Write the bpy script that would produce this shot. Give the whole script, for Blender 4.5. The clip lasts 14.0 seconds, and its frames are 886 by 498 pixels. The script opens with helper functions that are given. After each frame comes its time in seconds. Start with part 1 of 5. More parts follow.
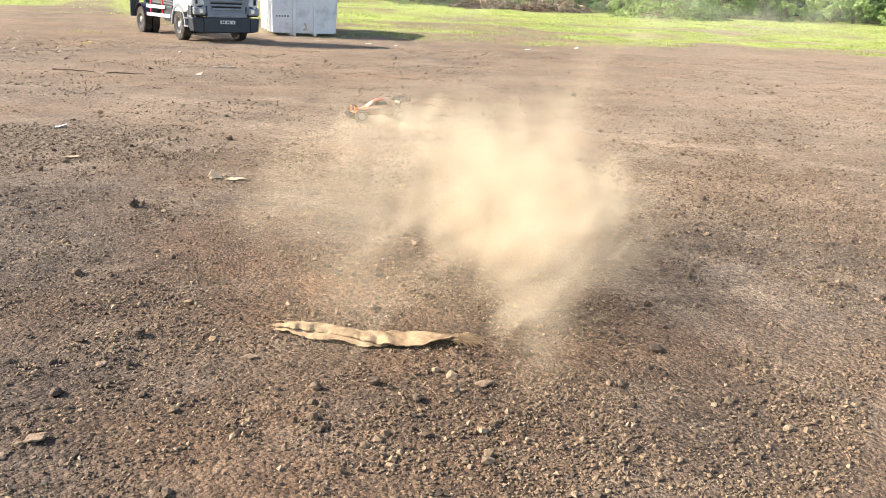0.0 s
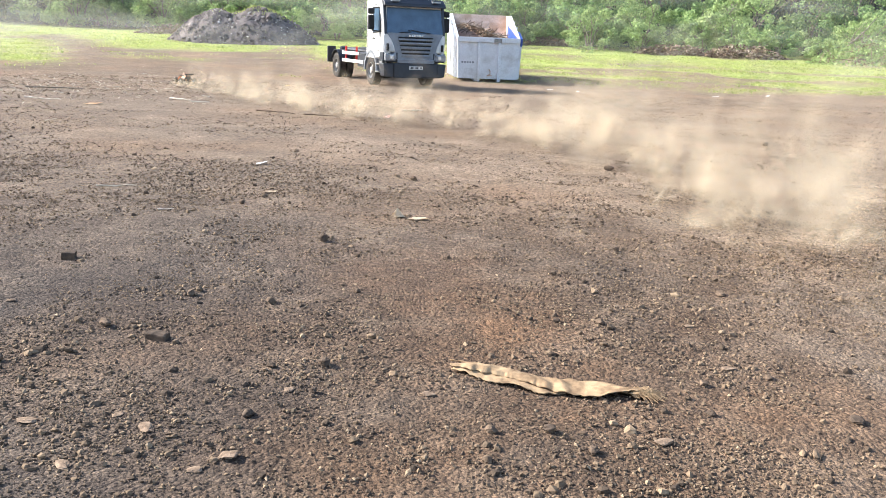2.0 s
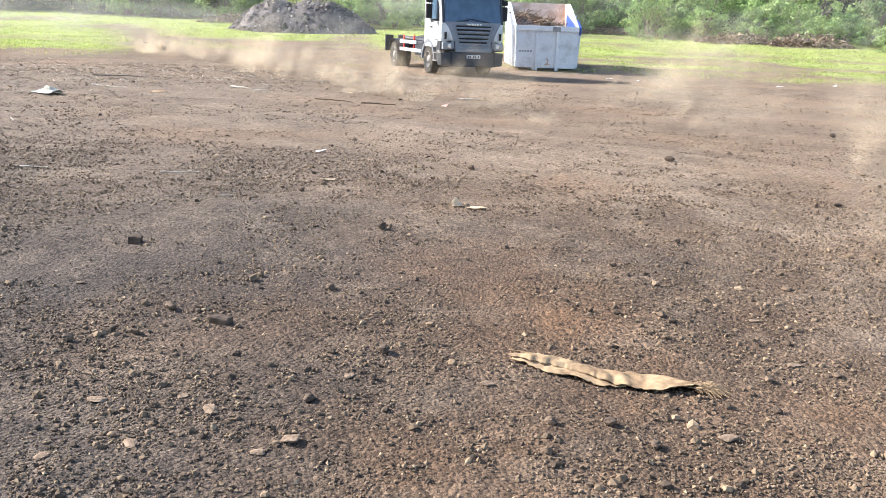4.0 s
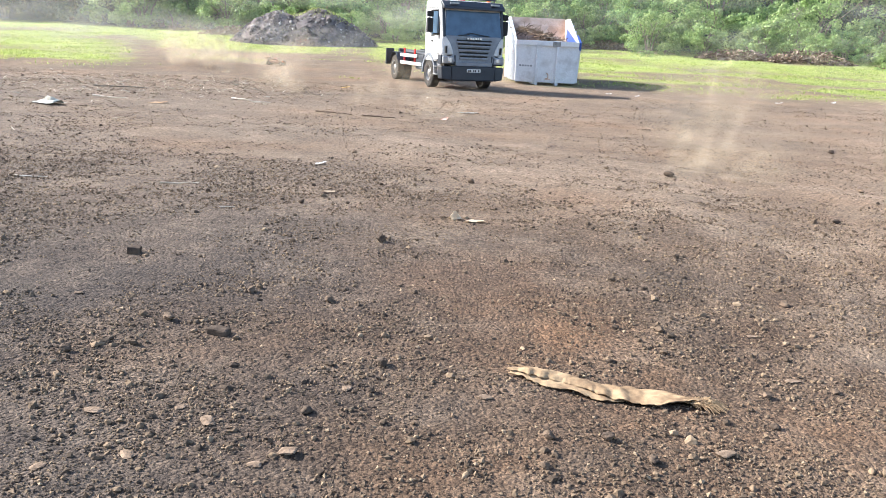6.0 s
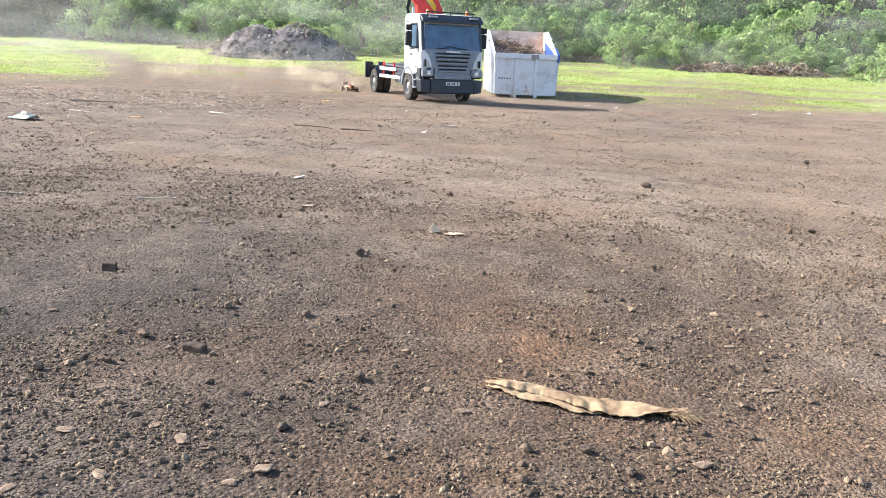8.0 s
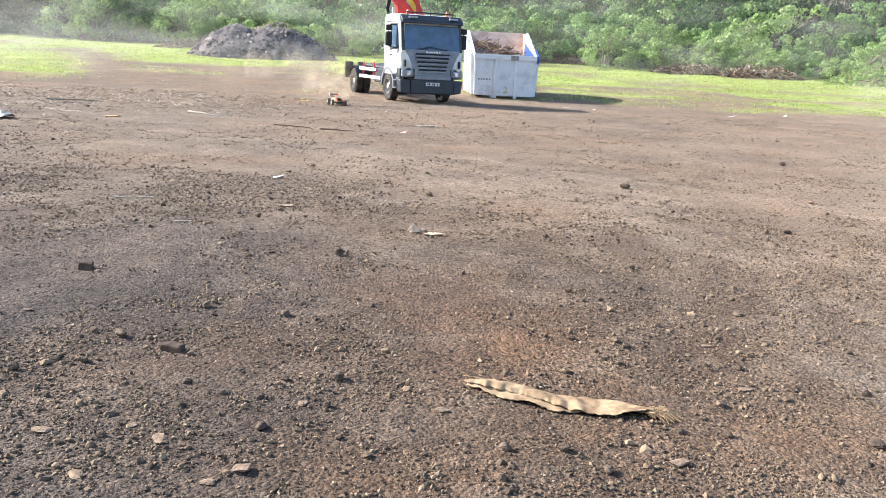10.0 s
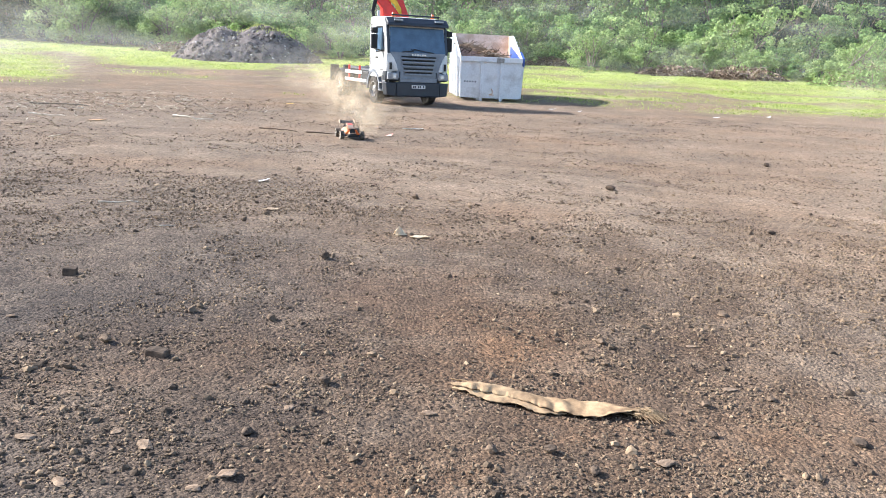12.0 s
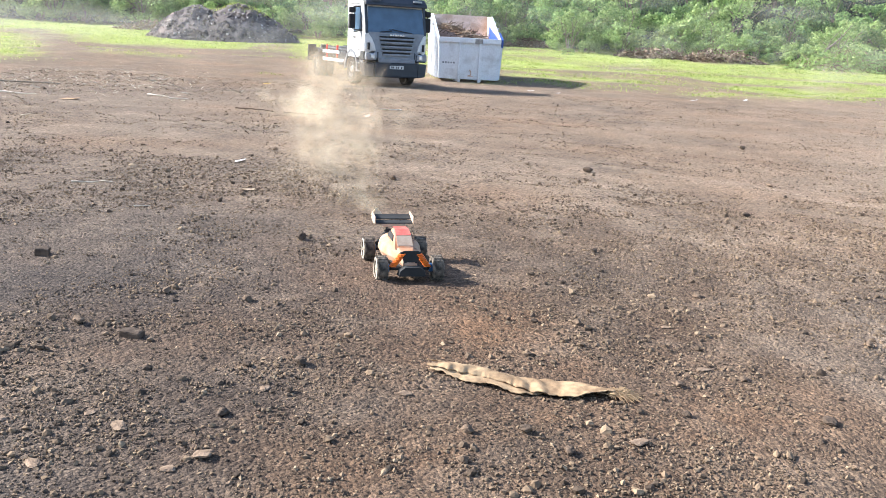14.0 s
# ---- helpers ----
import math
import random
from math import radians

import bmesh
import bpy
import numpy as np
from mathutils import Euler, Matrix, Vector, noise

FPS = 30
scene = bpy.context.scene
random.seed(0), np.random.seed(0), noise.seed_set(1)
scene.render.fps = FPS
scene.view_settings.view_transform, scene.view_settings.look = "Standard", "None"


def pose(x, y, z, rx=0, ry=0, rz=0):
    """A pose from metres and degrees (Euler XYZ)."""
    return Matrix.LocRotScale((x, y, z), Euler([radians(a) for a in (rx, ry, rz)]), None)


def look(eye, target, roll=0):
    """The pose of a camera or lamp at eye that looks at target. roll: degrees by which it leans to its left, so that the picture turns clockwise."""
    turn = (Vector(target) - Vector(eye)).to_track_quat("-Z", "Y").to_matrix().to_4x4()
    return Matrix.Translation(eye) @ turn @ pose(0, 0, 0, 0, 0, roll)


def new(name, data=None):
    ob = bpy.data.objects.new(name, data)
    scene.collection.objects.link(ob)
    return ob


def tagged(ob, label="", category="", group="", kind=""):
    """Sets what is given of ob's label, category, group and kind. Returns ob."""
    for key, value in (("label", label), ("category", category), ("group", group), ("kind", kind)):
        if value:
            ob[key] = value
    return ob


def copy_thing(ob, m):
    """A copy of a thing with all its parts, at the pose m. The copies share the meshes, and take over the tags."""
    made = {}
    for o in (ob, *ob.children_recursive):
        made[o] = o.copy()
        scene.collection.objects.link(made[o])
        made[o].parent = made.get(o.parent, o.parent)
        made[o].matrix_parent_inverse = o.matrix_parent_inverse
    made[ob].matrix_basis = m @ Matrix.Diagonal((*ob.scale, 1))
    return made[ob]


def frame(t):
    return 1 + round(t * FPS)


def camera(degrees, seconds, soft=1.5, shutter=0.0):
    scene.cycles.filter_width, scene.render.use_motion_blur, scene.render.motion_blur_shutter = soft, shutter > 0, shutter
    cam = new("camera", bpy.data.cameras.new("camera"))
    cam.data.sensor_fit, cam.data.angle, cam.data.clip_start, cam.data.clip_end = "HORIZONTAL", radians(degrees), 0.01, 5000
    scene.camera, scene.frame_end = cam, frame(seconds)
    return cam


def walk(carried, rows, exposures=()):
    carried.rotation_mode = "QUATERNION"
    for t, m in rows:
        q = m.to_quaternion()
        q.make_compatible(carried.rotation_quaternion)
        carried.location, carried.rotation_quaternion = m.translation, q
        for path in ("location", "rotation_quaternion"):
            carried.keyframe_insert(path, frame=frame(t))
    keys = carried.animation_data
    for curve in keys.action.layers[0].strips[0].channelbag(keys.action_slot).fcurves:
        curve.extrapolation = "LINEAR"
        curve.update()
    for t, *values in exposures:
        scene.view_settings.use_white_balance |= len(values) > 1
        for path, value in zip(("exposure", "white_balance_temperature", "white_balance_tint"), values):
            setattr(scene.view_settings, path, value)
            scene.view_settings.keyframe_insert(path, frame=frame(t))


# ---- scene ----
cam = camera(55.0, 14.0, 0.85)
walk(cam, [
    (0.0, pose(0.062, -0.027, 1.802, 73.64, -2.40, -12.37)),
    (0.5, pose(0.043, -0.008, 1.807, 75.27, -2.75, -8.53)),
    (1.0, pose(0.015, -0.006, 1.804, 75.47, -2.51, -4.94)),
    (1.5, pose(0.011, 0.001, 1.802, 75.60, -2.30, -1.99)),
    (2.0, pose(0.006, -0.009, 1.802, 76.09, -2.26, -0.51)),
    (2.5, pose(-0.005, -0.004, 1.801, 76.11, -2.30, -0.30)),
    (3.0, pose(-0.013, -0.003, 1.801, 75.34, -2.21, 0.55)),
    (3.5, pose(-0.026, 0.008, 1.791, 74.81, -2.07, 2.12)),
    (3.7, pose(-0.030, 0.004, 1.793, 74.94, -1.95, 2.93)),
    (5.8, pose(-0.037, 0.004, 1.795, 76.31, -2.76, 3.48)),
    (6.0, pose(-0.033, -0.000, 1.795, 76.12, -2.65, 3.24)),
    (6.5, pose(-0.018, -0.004, 1.797, 76.29, -2.23, 3.02)),
    (7.0, pose(-0.009, -0.003, 1.800, 76.82, -2.04, 2.62)),
    (7.5, pose(-0.001, 0.004, 1.799, 77.10, -2.24, 2.07)),
    (8.0, pose(-0.007, 0.008, 1.800, 77.02, -2.43, 1.90)),
    (10.5, pose(-0.004, -0.002, 1.795, 77.20, -2.91, 0.25)),
    (11.0, pose(-0.001, -0.001, 1.801, 77.40, -3.01, -0.01)),
    (11.5, pose(-0.004, -0.005, 1.801, 77.46, -3.02, -0.24)),
    (12.0, pose(0.004, -0.004, 1.801, 77.32, -2.63, -0.34)),
    (12.5, pose(0.015, 0.003, 1.799, 76.79, -2.17, -0.39)),
    (13.0, pose(0.030, -0.000, 1.794, 76.07, -2.03, -0.72)),
    (13.5, pose(0.020, 0.001, 1.793, 76.05, -2.56, -1.01)),
    (14.0, pose(0.013, 0.000, 1.795, 76.16, -3.08, -1.74)),
], [(0.0, 1.42, 6850, 10), (0.5, 1.29, 6500, 10), (1.0, 1.36, 6350, 10), (3.0, 1.40, 6200, 10), (14.0, 1.40, 6050, 10)])

# ---- world and sun ----
SUN_AZ, SUN_EL = radians(-74), radians(31)
world = bpy.data.worlds.new("sky")
scene.world = world
world.use_nodes = True
_nt = world.node_tree
_sky = _nt.nodes.new("ShaderNodeTexSky")
_sky.sky_type, _sky.sun_disc = "NISHITA", False
_sky.sun_elevation, _sky.sun_rotation = SUN_EL, SUN_AZ
_sky.air_density, _sky.dust_density, _sky.ozone_density = 1.0, 1.5, 1.0
_nt.links.new(_sky.outputs[0], _nt.nodes["Background"].inputs[0])
_nt.nodes["Background"].inputs[1].default_value = 0.14
sun = new("sun", bpy.data.lights.new("sun", "SUN"))
sun.data.energy, sun.data.angle, sun.data.color = 5.0, radians(0.53), (1.0, 0.95, 0.86)
_sd = Vector((math.cos(SUN_EL) * math.sin(SUN_AZ), math.cos(SUN_EL) * math.cos(SUN_AZ), math.sin(SUN_EL)))
sun.matrix_world = look(_sd * 60, (0, 0, 0))

scene.cycles.transparent_max_bounces = 256

# ---- materials ----


def mat(name, base, base2=None, rough=0.8, metal=0.0, scale=8.0, detail=60.0, bump=0.3, dist=0.01, vary=0.0, mix=(0.35, 0.65), translucent=0.0):
    """Principled with two scales of noise in colour and bump; vary shifts brightness by object."""
    m = bpy.data.materials.new(name)
    m.use_nodes = True
    nt = m.node_tree
    N, L = nt.nodes, nt.links
    b = N["Principled BSDF"]
    b.inputs["Roughness"].default_value, b.inputs["Metallic"].default_value = rough, metal
    if rough >= 0.9:
        b.inputs["Specular IOR Level"].default_value = 0.12
    tc = N.new("ShaderNodeTexCoord")
    n1, n2 = N.new("ShaderNodeTexNoise"), N.new("ShaderNodeTexNoise")
    n1.inputs["Scale"].default_value, n2.inputs["Scale"].default_value = scale, detail
    n1.inputs["Detail"].default_value, n2.inputs["Detail"].default_value = 5, 3
    for n in (n1, n2):
        L.new(tc.outputs["Object"], n.inputs["Vector"])
    r = N.new("ShaderNodeValToRGB")
    r.color_ramp.elements[0].position, r.color_ramp.elements[1].position = mix
    c2 = base2 or tuple(v * 0.75 for v in base)
    r.color_ramp.elements[0].color, r.color_ramp.elements[1].color = (*c2, 1), (*base, 1)
    L.new(n1.outputs["Fac"], r.inputs["Fac"])
    hsv = N.new("ShaderNodeHueSaturation")
    ma = N.new("ShaderNodeMath")
    ma.operation = "MULTIPLY_ADD"
    L.new(n2.outputs["Fac"], ma.inputs[0])
    ma.inputs[1].default_value, ma.inputs[2].default_value = 0.4, 0.8
    last = ma.outputs[0]
    if vary:
        oi = N.new("ShaderNodeObjectInfo")
        mb = N.new("ShaderNodeMath")
        mb.operation = "MULTIPLY_ADD"
        L.new(oi.outputs["Random"], mb.inputs[0])
        mb.inputs[1].default_value = vary
        L.new(last, mb.inputs[2])
        last = mb.outputs[0]
    L.new(last, hsv.inputs["Value"])
    L.new(r.outputs[0], hsv.inputs["Color"])
    L.new(hsv.outputs[0], b.inputs["Base Color"])
    if bump:
        bp = N.new("ShaderNodeBump")
        bp.inputs["Strength"].default_value, bp.inputs["Distance"].default_value = bump, dist
        L.new(n2.outputs["Fac"], bp.inputs["Height"])
        L.new(bp.outputs[0], b.inputs["Normal"])
    if translucent:
        tr, mx = N.new("ShaderNodeBsdfTranslucent"), N.new("ShaderNodeMixShader")
        L.new(hsv.outputs[0], tr.inputs["Color"])
        mx.inputs[0].default_value = translucent
        L.new(b.outputs[0], mx.inputs[1])
        L.new(tr.outputs[0], mx.inputs[2])
        L.new(mx.outputs[0], N["Material Output"].inputs["Surface"])
    return m


WHITE = mat("white_paint", (0.60, 0.605, 0.61), (0.50, 0.49, 0.47), 0.35, 0, 2.0, 25, 0.05)
BLUE = mat("blue_paint", (0.03, 0.09, 0.35), None, 0.4, 0, 3, 40, 0.05)
NAVY = mat("dark_plastic", (0.022, 0.027, 0.038), None, 0.5, 0, 5, 60, 0.1)
GREYBLUE = mat("grey_blue_paint", (0.19, 0.205, 0.235), None, 0.35, 0, 4, 50, 0.05)
BLACK = mat("black_rubber", (0.02, 0.02, 0.02), None, 0.85, 0, 10, 80, 0.3)
STEEL = mat("steel", (0.45, 0.46, 0.48), None, 0.35, 0.8, 8, 60, 0.1)
RED = mat("red_paint", (0.62, 0.03, 0.025), None, 0.35, 0, 4, 40, 0.05)
YELLOW = mat("yellow_hose", (0.7, 0.42, 0.03), None, 0.5, 0, 6, 50, 0.1)
ORANGE = mat("orange_plastic", (0.85, 0.18, 0.02), None, 0.4, 0, 9, 60, 0.1)
RUST = mat("rusty_steel", (0.66, 0.50, 0.40), (0.46, 0.31, 0.22), 0.8, 0.1, 2.5, 30, 0.3)
GLASS = mat("dark_glass", (0.075, 0.125, 0.19), None, 0.06, 0, 3, 30, 0.0)


# ---- mesh tools ----


def part(name, bm, material, parent=None, label="", smooth=False):
    me = bpy.data.meshes.new(name)
    bm.normal_update()
    bm.to_mesh(me)
    bm.free()
    for m in (material if isinstance(material, (list, tuple)) else [material]):
        me.materials.append(m)
    if smooth:
        me.shade_smooth()
    ob = new(name, me)
    ob.parent = parent
    if label:
        ob["label"] = label
    return ob


def box(bm, x0, x1, y0, y1, z0, z1, bevel=0.0, m=None):
    vs = [bm.verts.new(p) for p in ((x0, y0, z0), (x1, y0, z0), (x1, y1, z0), (x0, y1, z0), (x0, y0, z1), (x1, y0, z1), (x1, y1, z1), (x0, y1, z1))]
    fs = [bm.faces.new([vs[i] for i in q]) for q in ((3, 2, 1, 0), (4, 5, 6, 7), (0, 1, 5, 4), (1, 2, 6, 5), (2, 3, 7, 6), (3, 0, 4, 7))]
    if bevel:
        es = list({e for f in fs for e in f.edges})
        r = bmesh.ops.bevel(bm, geom=es, offset=bevel, segments=2, affect="EDGES", profile=0.6)
        vs = list({v for f in r["faces"] for v in f.verts} | {v for v in vs if v.is_valid})
    if m is not None:
        bmesh.ops.transform(bm, matrix=m, verts=vs)
    return vs


def loft(bm, rings, cap=True):
    """Closed rings of points joined one to the next."""
    vr = [[bm.verts.new(p) for p in r] for r in rings]
    n = len(vr[0])
    for a, b in zip(vr, vr[1:]):
        for i in range(n):
            bm.faces.new((a[i], a[(i + 1) % n], b[(i + 1) % n], b[i]))
    if cap:
        bm.faces.new(vr[0][::-1])
        bm.faces.new(vr[-1])
    return vr


def tube(bm, pts, rad, sides=8, cap=True):
    """A round bar along points; rad is one number or one per point."""
    pts = [Vector(p) for p in pts]
    rings = []
    for i, p in enumerate(pts):
        d = (pts[min(i + 1, len(pts) - 1)] - pts[max(i - 1, 0)]).normalized()
        u = d.orthogonal().normalized() if i == 0 else (u - d * u.dot(d)).normalized()
        v = d.cross(u)
        r = rad[i] if isinstance(rad, (list, tuple)) else rad
        rings.append([p + (u * math.cos(a) + v * math.sin(a)) * r for a in [k * math.tau / sides for k in range(sides)]])
    loft(bm, rings, cap)


def ring_x(bm, prof, sides=24, cx=0, cy=0, cz=0):
    """A turned body about the x axis; prof is pairs of (x, radius)."""
    rings = [[(cx + x, cy + r * math.cos(k * math.tau / sides), cz + r * math.sin(k * math.tau / sides)) for k in range(sides)] for x, r in prof]
    loft(bm, rings, False)


def smooth01(t):
    t = min(1.0, max(0.0, t))
    return t * t * (3 - 2 * t)


# ---- ground ----


def ground_z(x, y):
    """The lot is flat; behind it the field rises to the wooded hillside."""
    u = max(0.0, y - 33)
    z = 0.035 * u * u / (u + 4)
    v = max(0.0, y - 84)
    return z + 0.55 * v * v / (v + 25)


def lattice(x, y, scale, seed):
    """Smooth value noise from 0 to 1 on arrays."""
    rng = np.random.default_rng(seed)
    tab = rng.random((256, 256))
    x, y = np.asarray(x) * scale + 1000.0, np.asarray(y) * scale + 1000.0
    xi, yi = np.floor(x).astype(int), np.floor(y).astype(int)
    fx, fy = x - xi, y - yi
    fx, fy = fx * fx * (3 - 2 * fx), fy * fy * (3 - 2 * fy)
    a, b, c, d = tab[xi % 256, yi % 256], tab[(xi + 1) % 256, yi % 256], tab[xi % 256, (yi + 1) % 256], tab[(xi + 1) % 256, (yi + 1) % 256]
    return (a * (1 - fx) + b * fx) * (1 - fy) + (c * (1 - fx) + d * fx) * fy


def terrain(x, y):
    u = np.maximum(0.0, y - 33)
    v = np.maximum(0.0, y - 84)
    z = 0.035 * u * u / (u + 4) + 0.55 * v * v / (v + 25)
    z = z + np.where(u > 0, (lattice(x, y, 0.35, 3) - 0.5) * 0.16 * np.minimum(1, u / 6), 0)
    far = np.maximum(0.0, y - 95)
    return z + (lattice(x, y, 0.03, 4) - 0.5) * 0.12 * far


def grassy(x, y):
    """1 where grass grows, 0 on the bare lot and on the dirt track."""
    edge = 35.0 + (lattice(x, y, 0.13, 17) - 0.5) * 6.0 + (lattice(x, y, 0.35, 5) - 0.5) * 3.5 + (lattice(x, y, 0.9, 6) - 0.5) * 1.5 + np.where(x < -6, -2.0, 0.0) + 1.6 * np.clip((x - 5) / 5, 0, 1) + 1.9 * np.clip(1 - np.abs(x - 4.5) / 4.0, 0, 1)
    g = np.clip((y - edge) / 4.5, 0, 1) ** 1.2
    mid = np.clip((np.minimum(x + 15.6 + 0.40 * (y - 34), 0.5 * (-1.5 - x)) + (lattice(x, y, 0.5, 7) - 0.5) * 3.0) / 2.0, 0, 1)
    stop = np.clip((np.where(x < -8, 54.5, 54.5 - 1.2 * (x + 8)) - y + (lattice(x, y, 0.4, 8) - 0.5) * 5) / 3, 0, 1) * (1 - 0.75 * np.clip((lattice(x * 0.4, y * 1.3, 0.6, 19) - 0.5) * 5, 0, 1) * np.clip((y - 42) / 6, 0, 1))
    lane = np.clip(1.0 - np.abs(x + 18.2 + 0.52 * (y - 46) + (lattice(x, y, 0.3, 9) - 0.5) * 2.0) / 2.4, 0, 1) * np.clip((66 - y) / 6, 0, 1)
    apron = np.clip((2.5 - np.hypot((x + 2.5) / 2.4, (y - 37) / 1.5)) / 1.0, 0, 1)
    bare = np.maximum(np.maximum(mid * stop, np.clip(lane * 1.6, 0, 1)), apron)
    # worn bare soil; its long streaks also paint in the tufts' shadows
    worn = np.maximum(np.clip((lattice(x, y, 0.22, 10) - 0.66) * 9, 0, 1) * 0.8, np.clip((lattice(x * 0.35 + 0.2 * y, y * 1.5, 0.55, 16) - 0.53) * 8, 0, 1) * 0.95 * np.clip((64 - y) / 14, 0, 1) * np.where(x > -4, 1.0, 0.45))
    return g * (1 - bare) * (1 - worn)


def dust_and_haze(x, y):
    """Pale dust that wheels have ground along curved tracks, plus a lightening with distance painted in for haze."""
    # ground colour lightened with distance in place of haze and glancing light
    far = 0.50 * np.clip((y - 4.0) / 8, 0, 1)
    s = np.zeros_like(x)
    for cx, cy, r, w in ((-4.0, 9.0, 6.4, 0.35), (-4.2, 9.4, 7.6, 0.3), (-9.0, 4.5, 12.4, 0.4), (-9.0, 4.5, 13.3, 0.3), (-2.5, 3.0, 5.4, 0.3), (-12.0, -6.0, 22.0, 0.5), (-12.0, -6.0, 24.5, 0.4)):
        d = np.abs(np.hypot(x - cx, y - cy) - r)
        s = np.maximum(s, np.clip(1 - d / w, 0, 1) * np.clip((x - cx) / r + 0.1, 0, 1))
    for cx, cy, r, w in ((0.95, 12.1, 0.42, 0.10), (1.55, 12.55, 0.40, 0.10), (0.55, 11.9, 0.5, 0.08), (2.2, 8.4, 0.8, 0.25)):
        s = np.maximum(s, np.clip(1 - np.abs(np.hypot(x - cx, (y - cy) * 0.6) - r) / w, 0, 1))
    s = s * (0.25 + 0.75 * lattice(x, y, 1.1, 14)) * 0.36
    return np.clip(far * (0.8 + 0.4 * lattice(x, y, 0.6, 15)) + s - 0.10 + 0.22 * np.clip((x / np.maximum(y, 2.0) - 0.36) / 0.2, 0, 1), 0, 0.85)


def spaced(lo, hi, d0, d1, grow, far0, far1):
    """Grid lines: even between d0 and d1, and wider and wider outside."""
    mid = list(np.arange(d0, d1, lo))
    up, s = [d1], lo
    while up[-1] < far1:
        s = min(s * grow, hi)
        up.append(up[-1] + s)
    dn, s = [d0], lo
    while dn[-1] > far0:
        s = min(s * grow, hi)
        dn.append(dn[-1] - s)
    return np.array(dn[:0:-1] + mid + up)


def mesh_from(name, verts, faces, materials, smooth=False):
    """A mesh from arrays; all faces have the same number of corners."""
    me = bpy.data.meshes.new(name)
    faces = np.asarray(faces, dtype=np.int32)
    n, k = faces.shape
    me.vertices.add(len(verts))
    me.vertices.foreach_set("co", np.asarray(verts, dtype=np.float32).ravel())
    me.loops.add(n * k)
    me.loops.foreach_set("vertex_index", faces.ravel())
    me.polygons.add(n)
    me.polygons.foreach_set("loop_start", np.arange(0, n * k, k, dtype=np.int32))
    me.update(calc_edges=True)
    for m in materials:
        me.materials.append(m)
    if smooth:
        me.shade_smooth()
    else:
        me.shade_flat()
    return me


def ramp(N, L, src, stops):
    r = N.new("ShaderNodeValToRGB")
    e = r.color_ramp.elements
    while len(e) < len(stops):
        e.new(0.5)
    for el, (p, c) in zip(e, stops):
        el.position, el.color = p, (*c, 1)
    L.new(src, r.inputs["Fac"])
    return r.outputs[0]


def noise_node(N, L, vec, scale, detail=4, rough=0.6):
    n = N.new("ShaderNodeTexNoise")
    n.inputs["Scale"].default_value, n.inputs["Detail"].default_value, n.inputs["Roughness"].default_value = scale, detail, rough
    L.new(vec, n.inputs["Vector"])
    return n.outputs["Fac"]


def mix_node(N, L, fac, a, b, kind="MIX"):
    m = N.new("ShaderNodeMix")
    m.data_type, m.blend_type = "RGBA", kind
    if isinstance(fac, float):
        m.inputs[0].default_value = fac
    else:
        L.new(fac, m.inputs[0])
    for sock, v in ((m.inputs[6], a), (m.inputs[7], b)):
        if isinstance(v, tuple):
            sock.default_value = (*v, 1)
        else:
            L.new(v, sock)
    return m.outputs[2]


